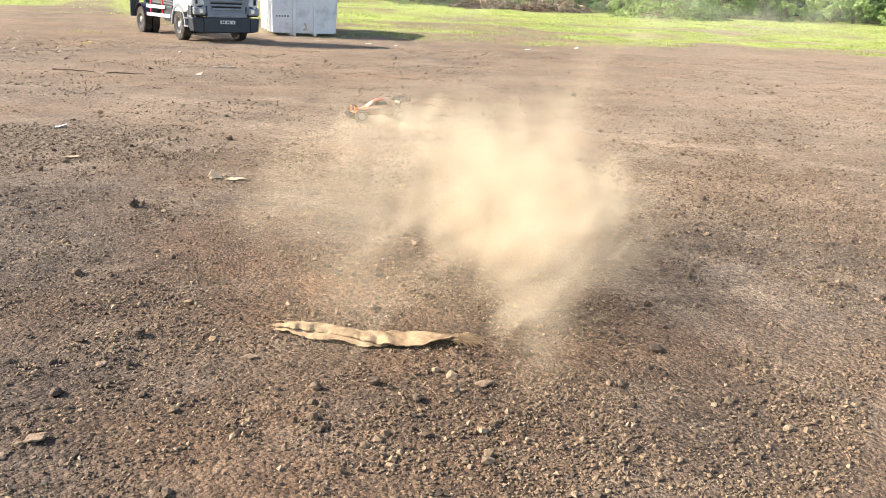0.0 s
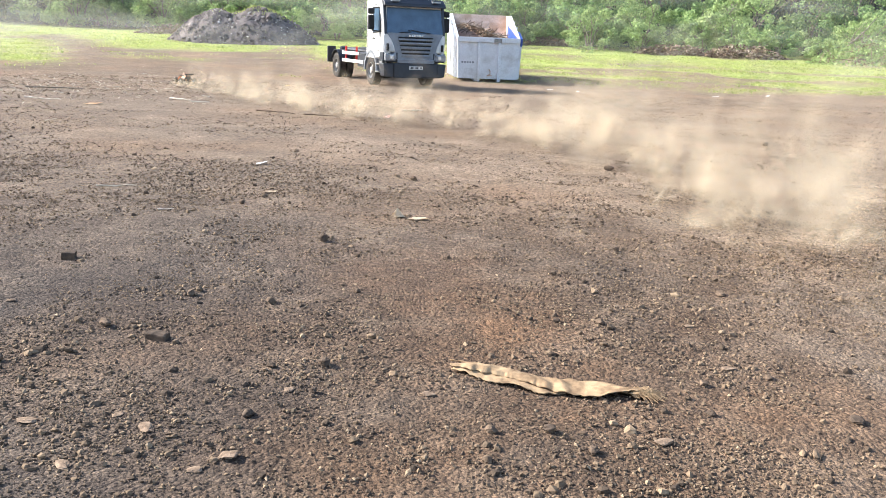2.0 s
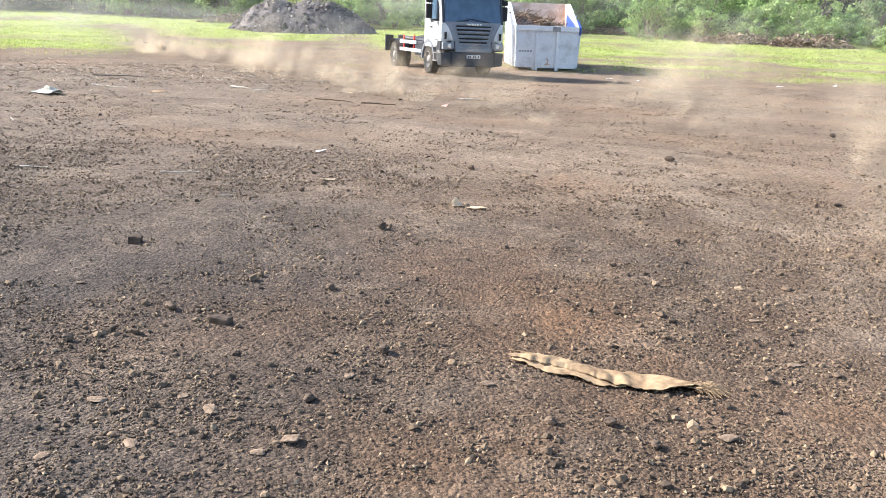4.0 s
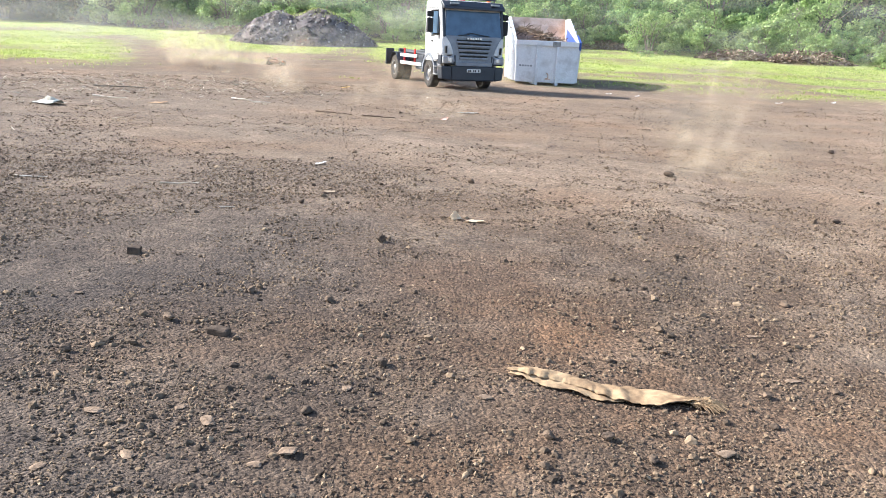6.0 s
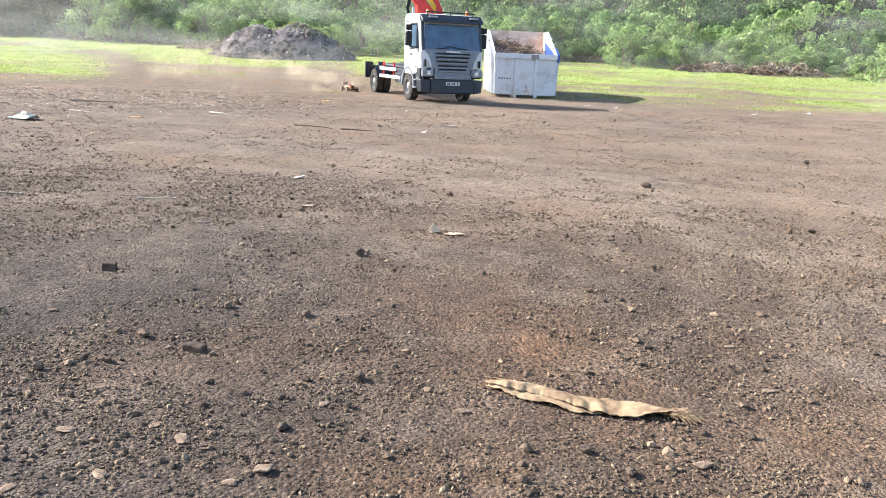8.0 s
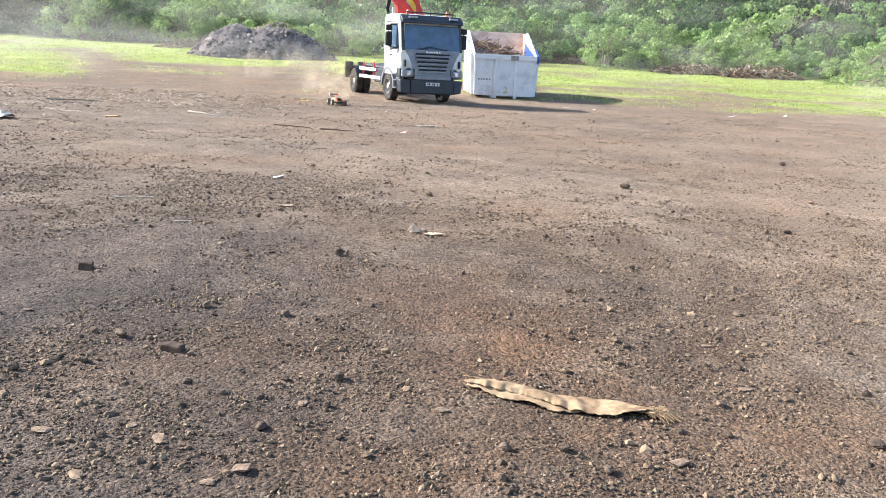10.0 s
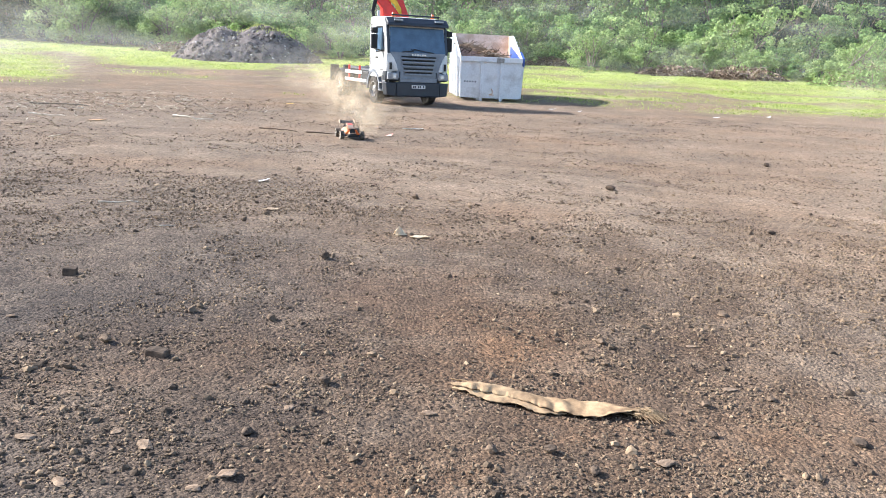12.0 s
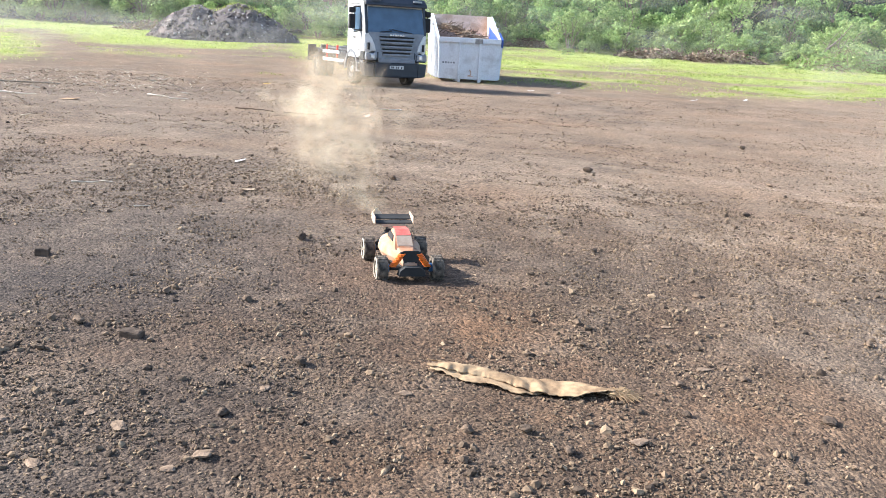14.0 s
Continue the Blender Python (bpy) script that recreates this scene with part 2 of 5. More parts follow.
def ground_material():
    m = bpy.data.materials.new("gravelly_dirt")
    m.use_nodes = True
    N, L = m.node_tree.nodes, m.node_tree.links
    b = N["Principled BSDF"]
    b.inputs["Roughness"].default_value = 0.92
    b.inputs["Specular IOR Level"].default_value = 0.1
    P = N.new("ShaderNodeTexCoord").outputs["Object"]
    broad = ramp(N, L, noise_node(N, L, P, 0.28, 5, 0.62), [(0.34, (0.072, 0.058, 0.049)), (0.5, (0.125, 0.086, 0.060)), (0.64, (0.19, 0.117, 0.072))])
    dusty = ramp(N, L, noise_node(N, L, P, 0.9, 6, 0.7), [(0.48, (0, 0, 0)), (0.72, (0.85, 0.85, 0.85))])
    # this mask holds the dusty tracks and the painted lightening with distance
    dm = N.new("ShaderNodeAttribute")
    dm.attribute_name = "dusty"
    dd = N.new("ShaderNodeMath")
    dd.operation, dd.use_clamp = "MULTIPLY_ADD", True
    L.new(dusty, dd.inputs[0])
    dd.inputs[1].default_value = 0.40
    L.new(dm.outputs["Fac"], dd.inputs[2])
    gm = N.new("ShaderNodeAttribute")
    gm.attribute_name = "grey_gravel_haze"
    col = mix_node(N, L, gm.outputs["Fac"], broad, (0.076, 0.066, 0.061))
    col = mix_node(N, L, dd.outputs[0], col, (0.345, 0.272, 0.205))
    speck = ramp(N, L, noise_node(N, L, P, 21, 6, 0.8), [(0.36, (0.58, 0.58, 0.60)), (0.5, (1.0, 1.0, 1.0)), (0.66, (1.38, 1.34, 1.28))])
    col = mix_node(N, L, 0.85, col, speck, "MULTIPLY")
    v = N.new("ShaderNodeTexVoronoi")
    v.inputs["Scale"].default_value = 42
    L.new(P, v.inputs["Vector"])
    pebble = ramp(N, L, v.outputs["Color"], [(0.1, (0.50, 0.50, 0.52)), (0.9, (1.35, 1.3, 1.25))])
    col = mix_node(N, L, 0.75, col, pebble, "MULTIPLY")
    fine = ramp(N, L, noise_node(N, L, P, 95, 3), [(0.3, (0.45, 0.45, 0.46)), (0.7, (1.5, 1.48, 1.45))])
    col = mix_node(N, L, 0.8, col, fine, "MULTIPLY")
    at = N.new("ShaderNodeAttribute")
    at.attribute_name = "grass"
    tuft = ramp(N, L, noise_node(N, L, P, 3.5, 5, 0.7), [(0.3, (0.14, 0.135, 0.06)), (0.50, (0.30, 0.345, 0.10)), (0.75, (0.43, 0.45, 0.17))])
    col = mix_node(N, L, at.outputs["Fac"], col, tuft)
    # wooded hillside coloured very dark to stand in for its shade
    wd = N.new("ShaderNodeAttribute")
    wd.attribute_name = "shaded_woods"
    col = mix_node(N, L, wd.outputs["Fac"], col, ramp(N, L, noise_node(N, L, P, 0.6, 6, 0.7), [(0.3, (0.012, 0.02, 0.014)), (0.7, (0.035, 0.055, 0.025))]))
    L.new(col, b.inputs["Base Color"])
    bp = N.new("ShaderNodeBump")
    bp.inputs["Strength"].default_value, bp.inputs["Distance"].default_value = 0.9, 0.018
    h = N.new("ShaderNodeMath")
    h.operation = "ADD"
    L.new(v.outputs["Distance"], h.inputs[0])
    L.new(noise_node(N, L, P, 60, 4, 0.7), h.inputs[1])
    bp2 = N.new("ShaderNodeBump")
    bp2.inputs["Strength"].default_value, bp2.inputs["Distance"].default_value = 0.35, 0.05
    bp.invert = True
    L.new(noise_node(N, L, P, 22, 6, 0.75), bp2.inputs["Height"])
    L.new(h.outputs[0], bp.inputs["Height"])
    L.new(bp2.outputs[0], bp.inputs["Normal"])
    L.new(bp.outputs[0], b.inputs["Normal"])
    return m


def build_ground():
    xs = spaced(0.075, 25, -6.0, 7.5, 1.08, -420, 420)
    ys = spaced(0.07, 20, 2.4, 13.0, 1.06, -120, 480)
    X, Y = np.meshgrid(xs, ys)
    Z = terrain(X, Y)
    near = np.clip((45 - Y) / 20, 0, 1)
    Z = Z + near * ((lattice(X, Y, 0.5, 11) - 0.5) * 0.05 + (lattice(X, Y, 1.7, 12) - 0.5) * 0.026 + (lattice(X, Y, 6.0, 13) - 0.5) * 0.024)
    nx, ny = len(xs), len(ys)
    idx = np.arange(nx * ny).reshape(ny, nx)
    faces = np.stack([idx[:-1, :-1], idx[:-1, 1:], idx[1:, 1:], idx[1:, :-1]], -1).reshape(-1, 4)
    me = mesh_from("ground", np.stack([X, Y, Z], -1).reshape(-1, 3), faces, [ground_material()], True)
    # grey gravel patches, and a greyer tint leftwards painted in for sun haze
    grey_gravel_haze = np.clip((-X / np.maximum(Y, 3) - 0.02) * 1.5 + (lattice(X, Y, 0.45, 18) - 0.5) * 1.1, 0, 0.75) * np.clip((32 - Y) / 10, 0, 1)
    for key, val in (("grey_gravel_haze", grey_gravel_haze), ("dusty", dust_and_haze(X, Y)), ("grass", grassy(X, Y) * np.clip((125 - Y) / 20, 0, 1)), ("shaded_woods", np.clip((Y - 78) / 6, 0, 1))):
        a = me.attributes.new(key, "FLOAT", "POINT")
        a.data.foreach_set("value", val.ravel().astype(np.float32))
    tagged(new("ground", me), "brown gravelly dirt lot running into a rising green field", kind="structure")


def height(x, y):
    """The height of the ground at one place."""
    x, y = np.array([float(x)]), np.array([float(y)])
    near = np.clip((45 - y) / 20, 0, 1)
    return float((terrain(x, y) + near * ((lattice(x, y, 0.5, 11) - 0.5) * 0.05 + (lattice(x, y, 1.7, 12) - 0.5) * 0.026 + (lattice(x, y, 6.0, 13) - 0.5) * 0.024))[0])


def heights(x, y):
    near = np.clip((45 - y) / 20, 0, 1)
    return terrain(x, y) + near * ((lattice(x, y, 0.5, 11) - 0.5) * 0.05 + (lattice(x, y, 1.7, 12) - 0.5) * 0.026 + (lattice(x, y, 6.0, 13) - 0.5) * 0.024)


build_ground()


def island_material(name, stops, rough=0.9, translucent=0.0, bump=0.0):
    """Colour by each loose piece's own random number, with a fine grain."""
    m = bpy.data.materials.new(name)
    m.use_nodes = True
    N, L = m.node_tree.nodes, m.node_tree.links
    b = N["Principled BSDF"]
    b.inputs["Roughness"].default_value = rough
    b.inputs["Specular IOR Level"].default_value = 0.15
    g = N.new("ShaderNodeNewGeometry")
    P = N.new("ShaderNodeTexCoord").outputs["Object"]
    c = ramp(N, L, g.outputs["Random Per Island"], stops)
    grain = noise_node(N, L, P, 70 if bump else 1.2, 3)
    c = mix_node(N, L, 0.7, c, ramp(N, L, grain, [(0.3, (0.65, 0.65, 0.65)), (0.7, (1.25, 1.25, 1.25))]), "MULTIPLY")
    L.new(c, b.inputs["Base Color"])
    if bump:
        bp = N.new("ShaderNodeBump")
        bp.inputs["Strength"].default_value, bp.inputs["Distance"].default_value = bump, 0.004
        L.new(grain, bp.inputs["Height"])
        L.new(bp.outputs[0], b.inputs["Normal"])
    if translucent:
        tr, mx = N.new("ShaderNodeBsdfTranslucent"), N.new("ShaderNodeMixShader")
        L.new(c, tr.inputs["Color"])
        mx.inputs[0].default_value = translucent
        L.new(b.outputs[0], mx.inputs[1])
        L.new(tr.outputs[0], mx.inputs[2])
        L.new(mx.outputs[0], N["Material Output"].inputs["Surface"])
    return m


STONE = island_material("gravel_stone", [(0.0, (0.060, 0.044, 0.033)), (0.45, (0.142, 0.101, 0.068)), (0.92, (0.24, 0.170, 0.110)), (1.0, (0.33, 0.245, 0.160))], 0.9, 0, 0.6)
LEAF = island_material("leaf", [(0.0, (0.12, 0.20, 0.07)), (0.5, (0.195, 0.315, 0.105)), (1.0, (0.31, 0.44, 0.16))], 0.5, 0.35)
LEAF_PALE = island_material("pale_leaf", [(0.0, (0.185, 0.27, 0.095)), (0.5, (0.29, 0.40, 0.14)), (1.0, (0.42, 0.51, 0.21))], 0.5, 0.35)
# leaf colours darkened to paint the shade at the hillside's two ends
LEAF_SHADED = island_material("shaded_leaf", [(0.0, (0.020, 0.034, 0.026)), (0.6, (0.036, 0.058, 0.036)), (1.0, (0.06, 0.09, 0.05))], 0.6, 0.2)
BLADE = island_material("grass_blade", [(0.0, (0.19, 0.24, 0.06)), (0.5, (0.37, 0.45, 0.12)), (1.0, (0.55, 0.55, 0.23))], 0.6, 0.5)
BARK = mat("bark", (0.30, 0.26, 0.21), (0.16, 0.13, 0.10), 0.9, 0, 3, 30, 0.5, 0.02)
DRY = island_material("dry_twig", [(0.0, (0.10, 0.07, 0.05)), (0.6, (0.24, 0.17, 0.12)), (1.0, (0.45, 0.36, 0.28))], 0.9)


def ico_points():
    bm = bmesh.new()
    bmesh.ops.create_icosphere(bm, subdivisions=1, radius=1.0)
    bm.verts.index_update()
    v = np.array([p.co[:] for p in bm.verts])
    f = np.array([[q.index for q in face.verts] for face in bm.faces])
    bm.free()
    return v, f


def turns(rng, n):
    q = rng.normal(size=(n, 4))
    q /= np.linalg.norm(q, axis=1)[:, None]
    w, x, y, z = q.T
    return np.stack([np.stack([1 - 2 * (y * y + z * z), 2 * (x * y - z * w), 2 * (x * z + y * w)], -1),
                     np.stack([2 * (x * y + z * w), 1 - 2 * (x * x + z * z), 2 * (y * z - x * w)], -1),
                     np.stack([2 * (x * z - y * w), 2 * (y * z + x * w), 1 - 2 * (x * x + y * y)], -1)], -2)


def build_gravel():
    """Crumbs, pebbles and stones strewn over the lot in drifts, thinning with the distance; too many to count."""
    rng = np.random.default_rng(21)
    ov = np.array([(1, 0, 0), (-1, 0, 0), (0, 1, 0), (0, -1, 0), (0, 0, 1), (0, 0, -1)], float)
    of = np.array([(0, 2, 4), (2, 1, 4), (1, 3, 4), (3, 0, 4), (2, 0, 5), (1, 2, 5), (3, 1, 5), (0, 3, 5)])
    iv, it = ico_points()
    verts, faces, at = [], [], 0

    def strew(n, y0, y1, power, median, spread, small, large, pts, tri, patchy, grow=0.0):
        nonlocal at
        y = (y0 ** power + (y1 ** power - y0 ** power) * rng.random(n)) ** (1 / power)
        x = rng.uniform(-0.64, 0.94, n) * y
        patch = lattice(x, y, 0.7, 22) * 0.4 + lattice(x, y, 2.6, 23) * 0.35 + lattice(x, y, 7.0, 24) * 0.25
        keep = rng.random(n) < np.clip(0.5 + (patch - 0.5) * patchy, 0.05, 1)
        x, y = x[keep], y[keep]
        k, m = len(x), len(pts)
        s = np.clip(np.exp(rng.normal(math.log(median), spread, k)) * (1 + grow * y), small, large)
        shapes = np.stack([pts * rng.uniform(0.7, 1.15, (m, 1)) + rng.normal(0, 0.12, (m, 3)) for _ in range(60)])
        S = shapes[rng.integers(0, 60, k)] * (s[:, None, None] * rng.uniform(0.7, 1.3, (k, 1, 3)))
        S = np.einsum("nij,nkj->nki", turns(rng, k), S)
        S[:, :, 2] *= 0.85
        S += np.stack([x, y, heights(x, y) + s * rng.uniform(-0.1, 0.45, k)], -1)[:, None, :]
        verts.append(S.reshape(-1, 3))
        faces.append((tri[None] + (np.arange(k) * m)[:, None, None]).reshape(-1, 3) + at)
        at += k * m

    strew(98000, 2.5, 11.0, 0.9, 0.0048, 0.30, 0.003, 0.009, ov, of, 3.0)
    strew(90000, 2.5, 12.0, 1.0, 0.0085, 0.34, 0.006, 0.016, ov, of, 3.4)
    strew(3600, 2.5, 11.0, 1.3, 0.017, 0.28, 0.012, 0.028, iv, it, 3.4)
    strew(54000, 8.0, 18.0, 1.2, 0.0070, 0.28, 0.005, 0.011, ov, of, 3.2)
    strew(66000, 8.5, 32.0, 1.25, 0.0105, 0.34, 0.007, 0.024, ov, of, 3.4, 0.012)
    strew(1600, 9.0, 30.0, 1.3, 0.024, 0.25, 0.018, 0.04, iv, it, 3.4)
    tagged(new("gravel", mesh_from("gravel", np.concatenate(verts), np.concatenate(faces), [STONE])), "loose grey and brown gravel scattered over the dirt", "gravel", kind="stuff")


build_gravel()


def rock(x, y, size, squash=0.7, seed=0, name="stone", material=None, label="rough dark grey stone lying on the dirt", turn=0.0, long=1.25):
    rng = random.Random(seed)
    bm = bmesh.new()
    bmesh.ops.create_icosphere(bm, subdivisions=3, radius=1.0)
    off = Vector((rng.uniform(0, 50), rng.uniform(0, 50), 0))
    cuts = [(Vector((rng.gauss(0, 1), rng.gauss(0, 1), rng.gauss(0, 0.8))).normalized(), rng.uniform(0.62, 0.9)) for _ in range(9)]
    for v in bm.verts:
        d = v.co.normalized()
        k = 1 + 0.34 * noise.noise(d * 1.3 + off) + 0.18 * noise.noise(d * 3.5 + off)
        for cut, depth in cuts:
            k = min(k, depth / max(0.05, d.dot(cut)) if d.dot(cut) > 0.05 else k)
        p = d * k * (1 + 0.10 * noise.noise(d * 5 + off))
        v.co = Vector((p.x * size * long, p.y * size, p.z * size * squash))
    lo = min(v.co.z for v in bm.verts)
    ob = part(name, bm, material or ROCKS[seed % 2])
    ob.matrix_world = pose(x, y, height(x, y) - lo - 0.15 * size * squash, 0, 0, turn)
    return tagged(ob, label, "stone", "stones on the lot")


ROCKS = [mat("rock_dark", (0.125, 0.090, 0.066), (0.060, 0.045, 0.035), 0.9, 0, 14, 120, 0.6, 0.006), mat("rock_brown", (0.19, 0.135, 0.095), (0.10, 0.072, 0.052), 0.9, 0, 14, 120, 0.6, 0.006)]


# ---- grass and woods ----


def blades(rng, x, y, z, tall, wide):
    """Bent blades of two quads each; arrays of places and sizes."""
    n = len(x)
    a = rng.uniform(0, math.tau, n)
    lean = rng.uniform(0.1, 0.9, n) * tall
    la = rng.uniform(0, math.tau, n)
    dx, dy = np.cos(a) * wide / 2, np.sin(a) * wide / 2
    lx, ly = np.cos(la) * lean, np.sin(la) * lean
    pts = np.stack([np.stack([x - dx, y - dy, z], -1), np.stack([x + dx, y + dy, z], -1),
                    np.stack([x + dx * 0.9 + lx * 0.35, y + dy * 0.9 + ly * 0.35, z + tall * 0.6], -1), np.stack([x - dx * 0.9 + lx * 0.35, y - dy * 0.9 + ly * 0.35, z + tall * 0.6], -1),
                    np.stack([x + lx, y + ly, z + tall], -1)], 1)
    base = (np.arange(n) * 5)[:, None]
    tri = np.concatenate([base + np.array([[0, 1, 2]]), base + np.array([[0, 2, 3]]), base + np.array([[3, 2, 4]])])
    return pts.reshape(-1, 3), tri


def build_grass():
    rng = np.random.default_rng(31)
    n = 300000
    y = 33 + 50 * rng.random(n) ** 1.7
    x = rng.uniform(-0.66, 0.90, n) * y
    keep = rng.random(n) < grassy(x, y) * np.clip(lattice(x, y, 0.8, 32) * 1.6 - 0.2, 0.08, 1)
    x, y = x[keep], y[keep]
    tall = rng.uniform(0.04, 0.11, len(x)) * (0.45 + 0.6 * lattice(x, y, 0.5, 33) + 2.4 * np.clip(lattice(x, y * 1.4, 1.1, 34) - 0.62, 0, 1))
    p, f = blades(rng, x, y, terrain(x, y) - 0.01, tall, rng.uniform(0.02, 0.055, len(x)))
    tagged(new("grass", mesh_from("grass", p, f, [BLADE])), "low bright green grass and weeds on the field", "grass", kind="stuff")


build_grass()


def make_bush(seed, tall, wide, leaves, leaf, material, stems=5):
    """A shrubby tree: forked stems and a ragged crown of separate leaves in clumps."""
    rng = np.random.default_rng(seed)
    root = new("bush")
    bm = bmesh.new()
    tips = []
    for s in range(stems):
        a, r = rng.uniform(0, math.tau), wide * rng.uniform(0.12, 0.42)
        top = Vector((math.cos(a) * r, math.sin(a) * r, tall * rng.uniform(0.5, 0.85)))
        mid = Vector((top.x * 0.35 + rng.uniform(-0.2, 0.2), top.y * 0.35 + rng.uniform(-0.2, 0.2), top.z * 0.5))
        tube(bm, [(0.1 * math.cos(a), 0.1 * math.sin(a), -0.2), mid, top], [0.07 * tall / 4, 0.045 * tall / 4, 0.012], 6)
        for k in range(3):
            e = mid.lerp(top, rng.uniform(0.1, 0.9)) + Vector((rng.uniform(-1, 1) * wide * 0.28, rng.uniform(-1, 1) * wide * 0.28, rng.uniform(0.0, 0.25) * tall))
            tube(bm, [mid.lerp(top, 0.3 * k), e], [0.03 * tall / 4, 0.008], 5)
            tips.append(e)
        tips.append(top)
    part("trunk", bm, BARK, root)
    clumps = [np.array(t[:]) for t in tips[::2]]
    for _ in range(int(9 + 3 * wide)):
        a, r = rng.uniform(0, math.tau), wide * 0.5 * math.sqrt(rng.random())
        zz = tall * (0.10 + 0.82 * rng.random() * (1 - 0.6 * (r / (wide * 0.5)) ** 2))
        clumps.append(np.array((math.cos(a) * r, math.sin(a) * r, zz)))
    clumps = np.array(clumps)
    which = rng.integers(0, len(clumps), leaves)
    rad = (0.16 + 0.20 * rng.random(len(clumps)))[which] * min(tall, wide) * 0.52
    d = rng.normal(size=(leaves, 3))
    d[:, 2] += 0.35
    d /= np.linalg.norm(d, axis=1)[:, None]
    lumpy = 0.8 + 0.45 * lattice(d[:, 0] * 2 + which * 3.1, d[:, 1] * 2 + d[:, 2] * 2, 1.0, seed + 300)
    c = clumps[which] + d * (rad * lumpy * rng.uniform(0.72, 1.06, leaves))[:, None] * np.array((1, 1, 0.72))
    c[:, 2] = np.maximum(c[:, 2], 0.08)
    # leaves face outwards from their clump, loosely
    nz = d + rng.normal(size=(leaves, 3)) * 0.42
    nz /= np.linalg.norm(nz, axis=1)[:, None]
    ax = np.cross(nz, rng.normal(size=(leaves, 3)))
    ax /= np.linalg.norm(ax, axis=1)[:, None]
    R = np.stack([ax, np.cross(nz, ax), nz], -1)
    q = np.array([(-0.5, 0, 0), (0, -0.36, 0.06), (0.5, 0, -0.06), (0, 0.36, 0.06)])
    P = np.einsum("nij,kj->nki", R, q) * (leaf * rng.uniform(0.6, 1.4, leaves))[:, None, None] + c[:, None, :]
    F = np.arange(leaves * 4).reshape(-1, 4)
    crown = new("crown", mesh_from("crown", P.reshape(-1, 3), F, [material]))
    crown.parent = root
    return tagged(root, "", "bush", "bushes along the field")


def build_woods():
    rng = random.Random(41)
    kinds = [
        (make_bush(1, 4.6, 5.0, 4600, 0.195, LEAF), "leafy green shrub tree with thin stems"),
        (make_bush(2, 5.6, 4.6, 4700, 0.20, LEAF), "tall leafy green shrub tree at the field's edge"),
        (make_bush(3, 3.4, 4.4, 3600, 0.19, LEAF_PALE), "pale green spreading bush at the field's edge"),
        (make_bush(4, 6.4, 5.4, 5000, 0.23, LEAF), "tall dark green tree with a ragged crown"),
        (make_bush(5, 2.2, 3.2, 2400, 0.15, LEAF_PALE, 4), "low pale green bush on the grass"),
        (make_bush(6, 5.0, 6.0, 4800, 0.20, LEAF_PALE), "broad sunlit green shrub tree"),
        (make_bush(7, 8.5, 7.0, 4600, 0.30, LEAF_SHADED), "tall tree coloured dark to stand in for hillside shade"),
    ]
    used = set()

    def put(k, x, y, s, label=""):
        ob, words = kinds[k]
        m = pose(x, y, float(terrain(np.array([x]), np.array([y]))[0]) - 0.08, 0, 0, rng.uniform(0, 360))
        if k in used:
            ob = copy_thing(ob, m)
        else:
            used.add(k)
            ob.matrix_world = m
        ob.scale = (s, s, s * rng.uniform(0.9, 1.1))
        tagged(ob, label or words)
    rows = [(74.5, 0.75, (2, 4, 2, 5), 2.9), (78.5, 0.95, (0, 2, 5, 1), 3.1), (84, 1.05, (0, 1, 3, 5), 3.7), (91, 1.2, (1, 3, 0, 5), 4.6), (100, 1.4, (3, 1, 0), 5.8), (112, 1.7, (3, 1, 5), 7.6)]
    for y, s, ks, step in rows:
        x = -0.43 * y
        while x < (0.86 if y < 90 else 0.37) * y:
            dip = 3.5 if 4 < x < 12 and y < 80 else 0.0
            back = 4.0 if x < -14 and y < 80 else 0.0
            put(rng.choice(ks), x + rng.uniform(-0.8, 0.8), y + dip + back + rng.uniform(-1.4, 1.4) - 0.10 * max(0, x - 12), s * rng.uniform(0.7, 1.3))
            x += step * rng.uniform(0.8, 1.5)
    # dark trees added left and right where the hillside lies in shade
    for i in range(7):
        put(6, -0.45 * 86 - 3.4 * i, 84 + 1.5 * (i % 3) + 0.6 * i, 1.0 + 0.12 * (i % 2))
    for i in range(5):
        put(6, 38 + 4.2 * i, 94 + 2.0 * (i % 2) - 1.5 * i, 1.15)
    put(4, 12.2, 69.5, 0.32, "small dark green shrub alone on the grass")


build_woods()


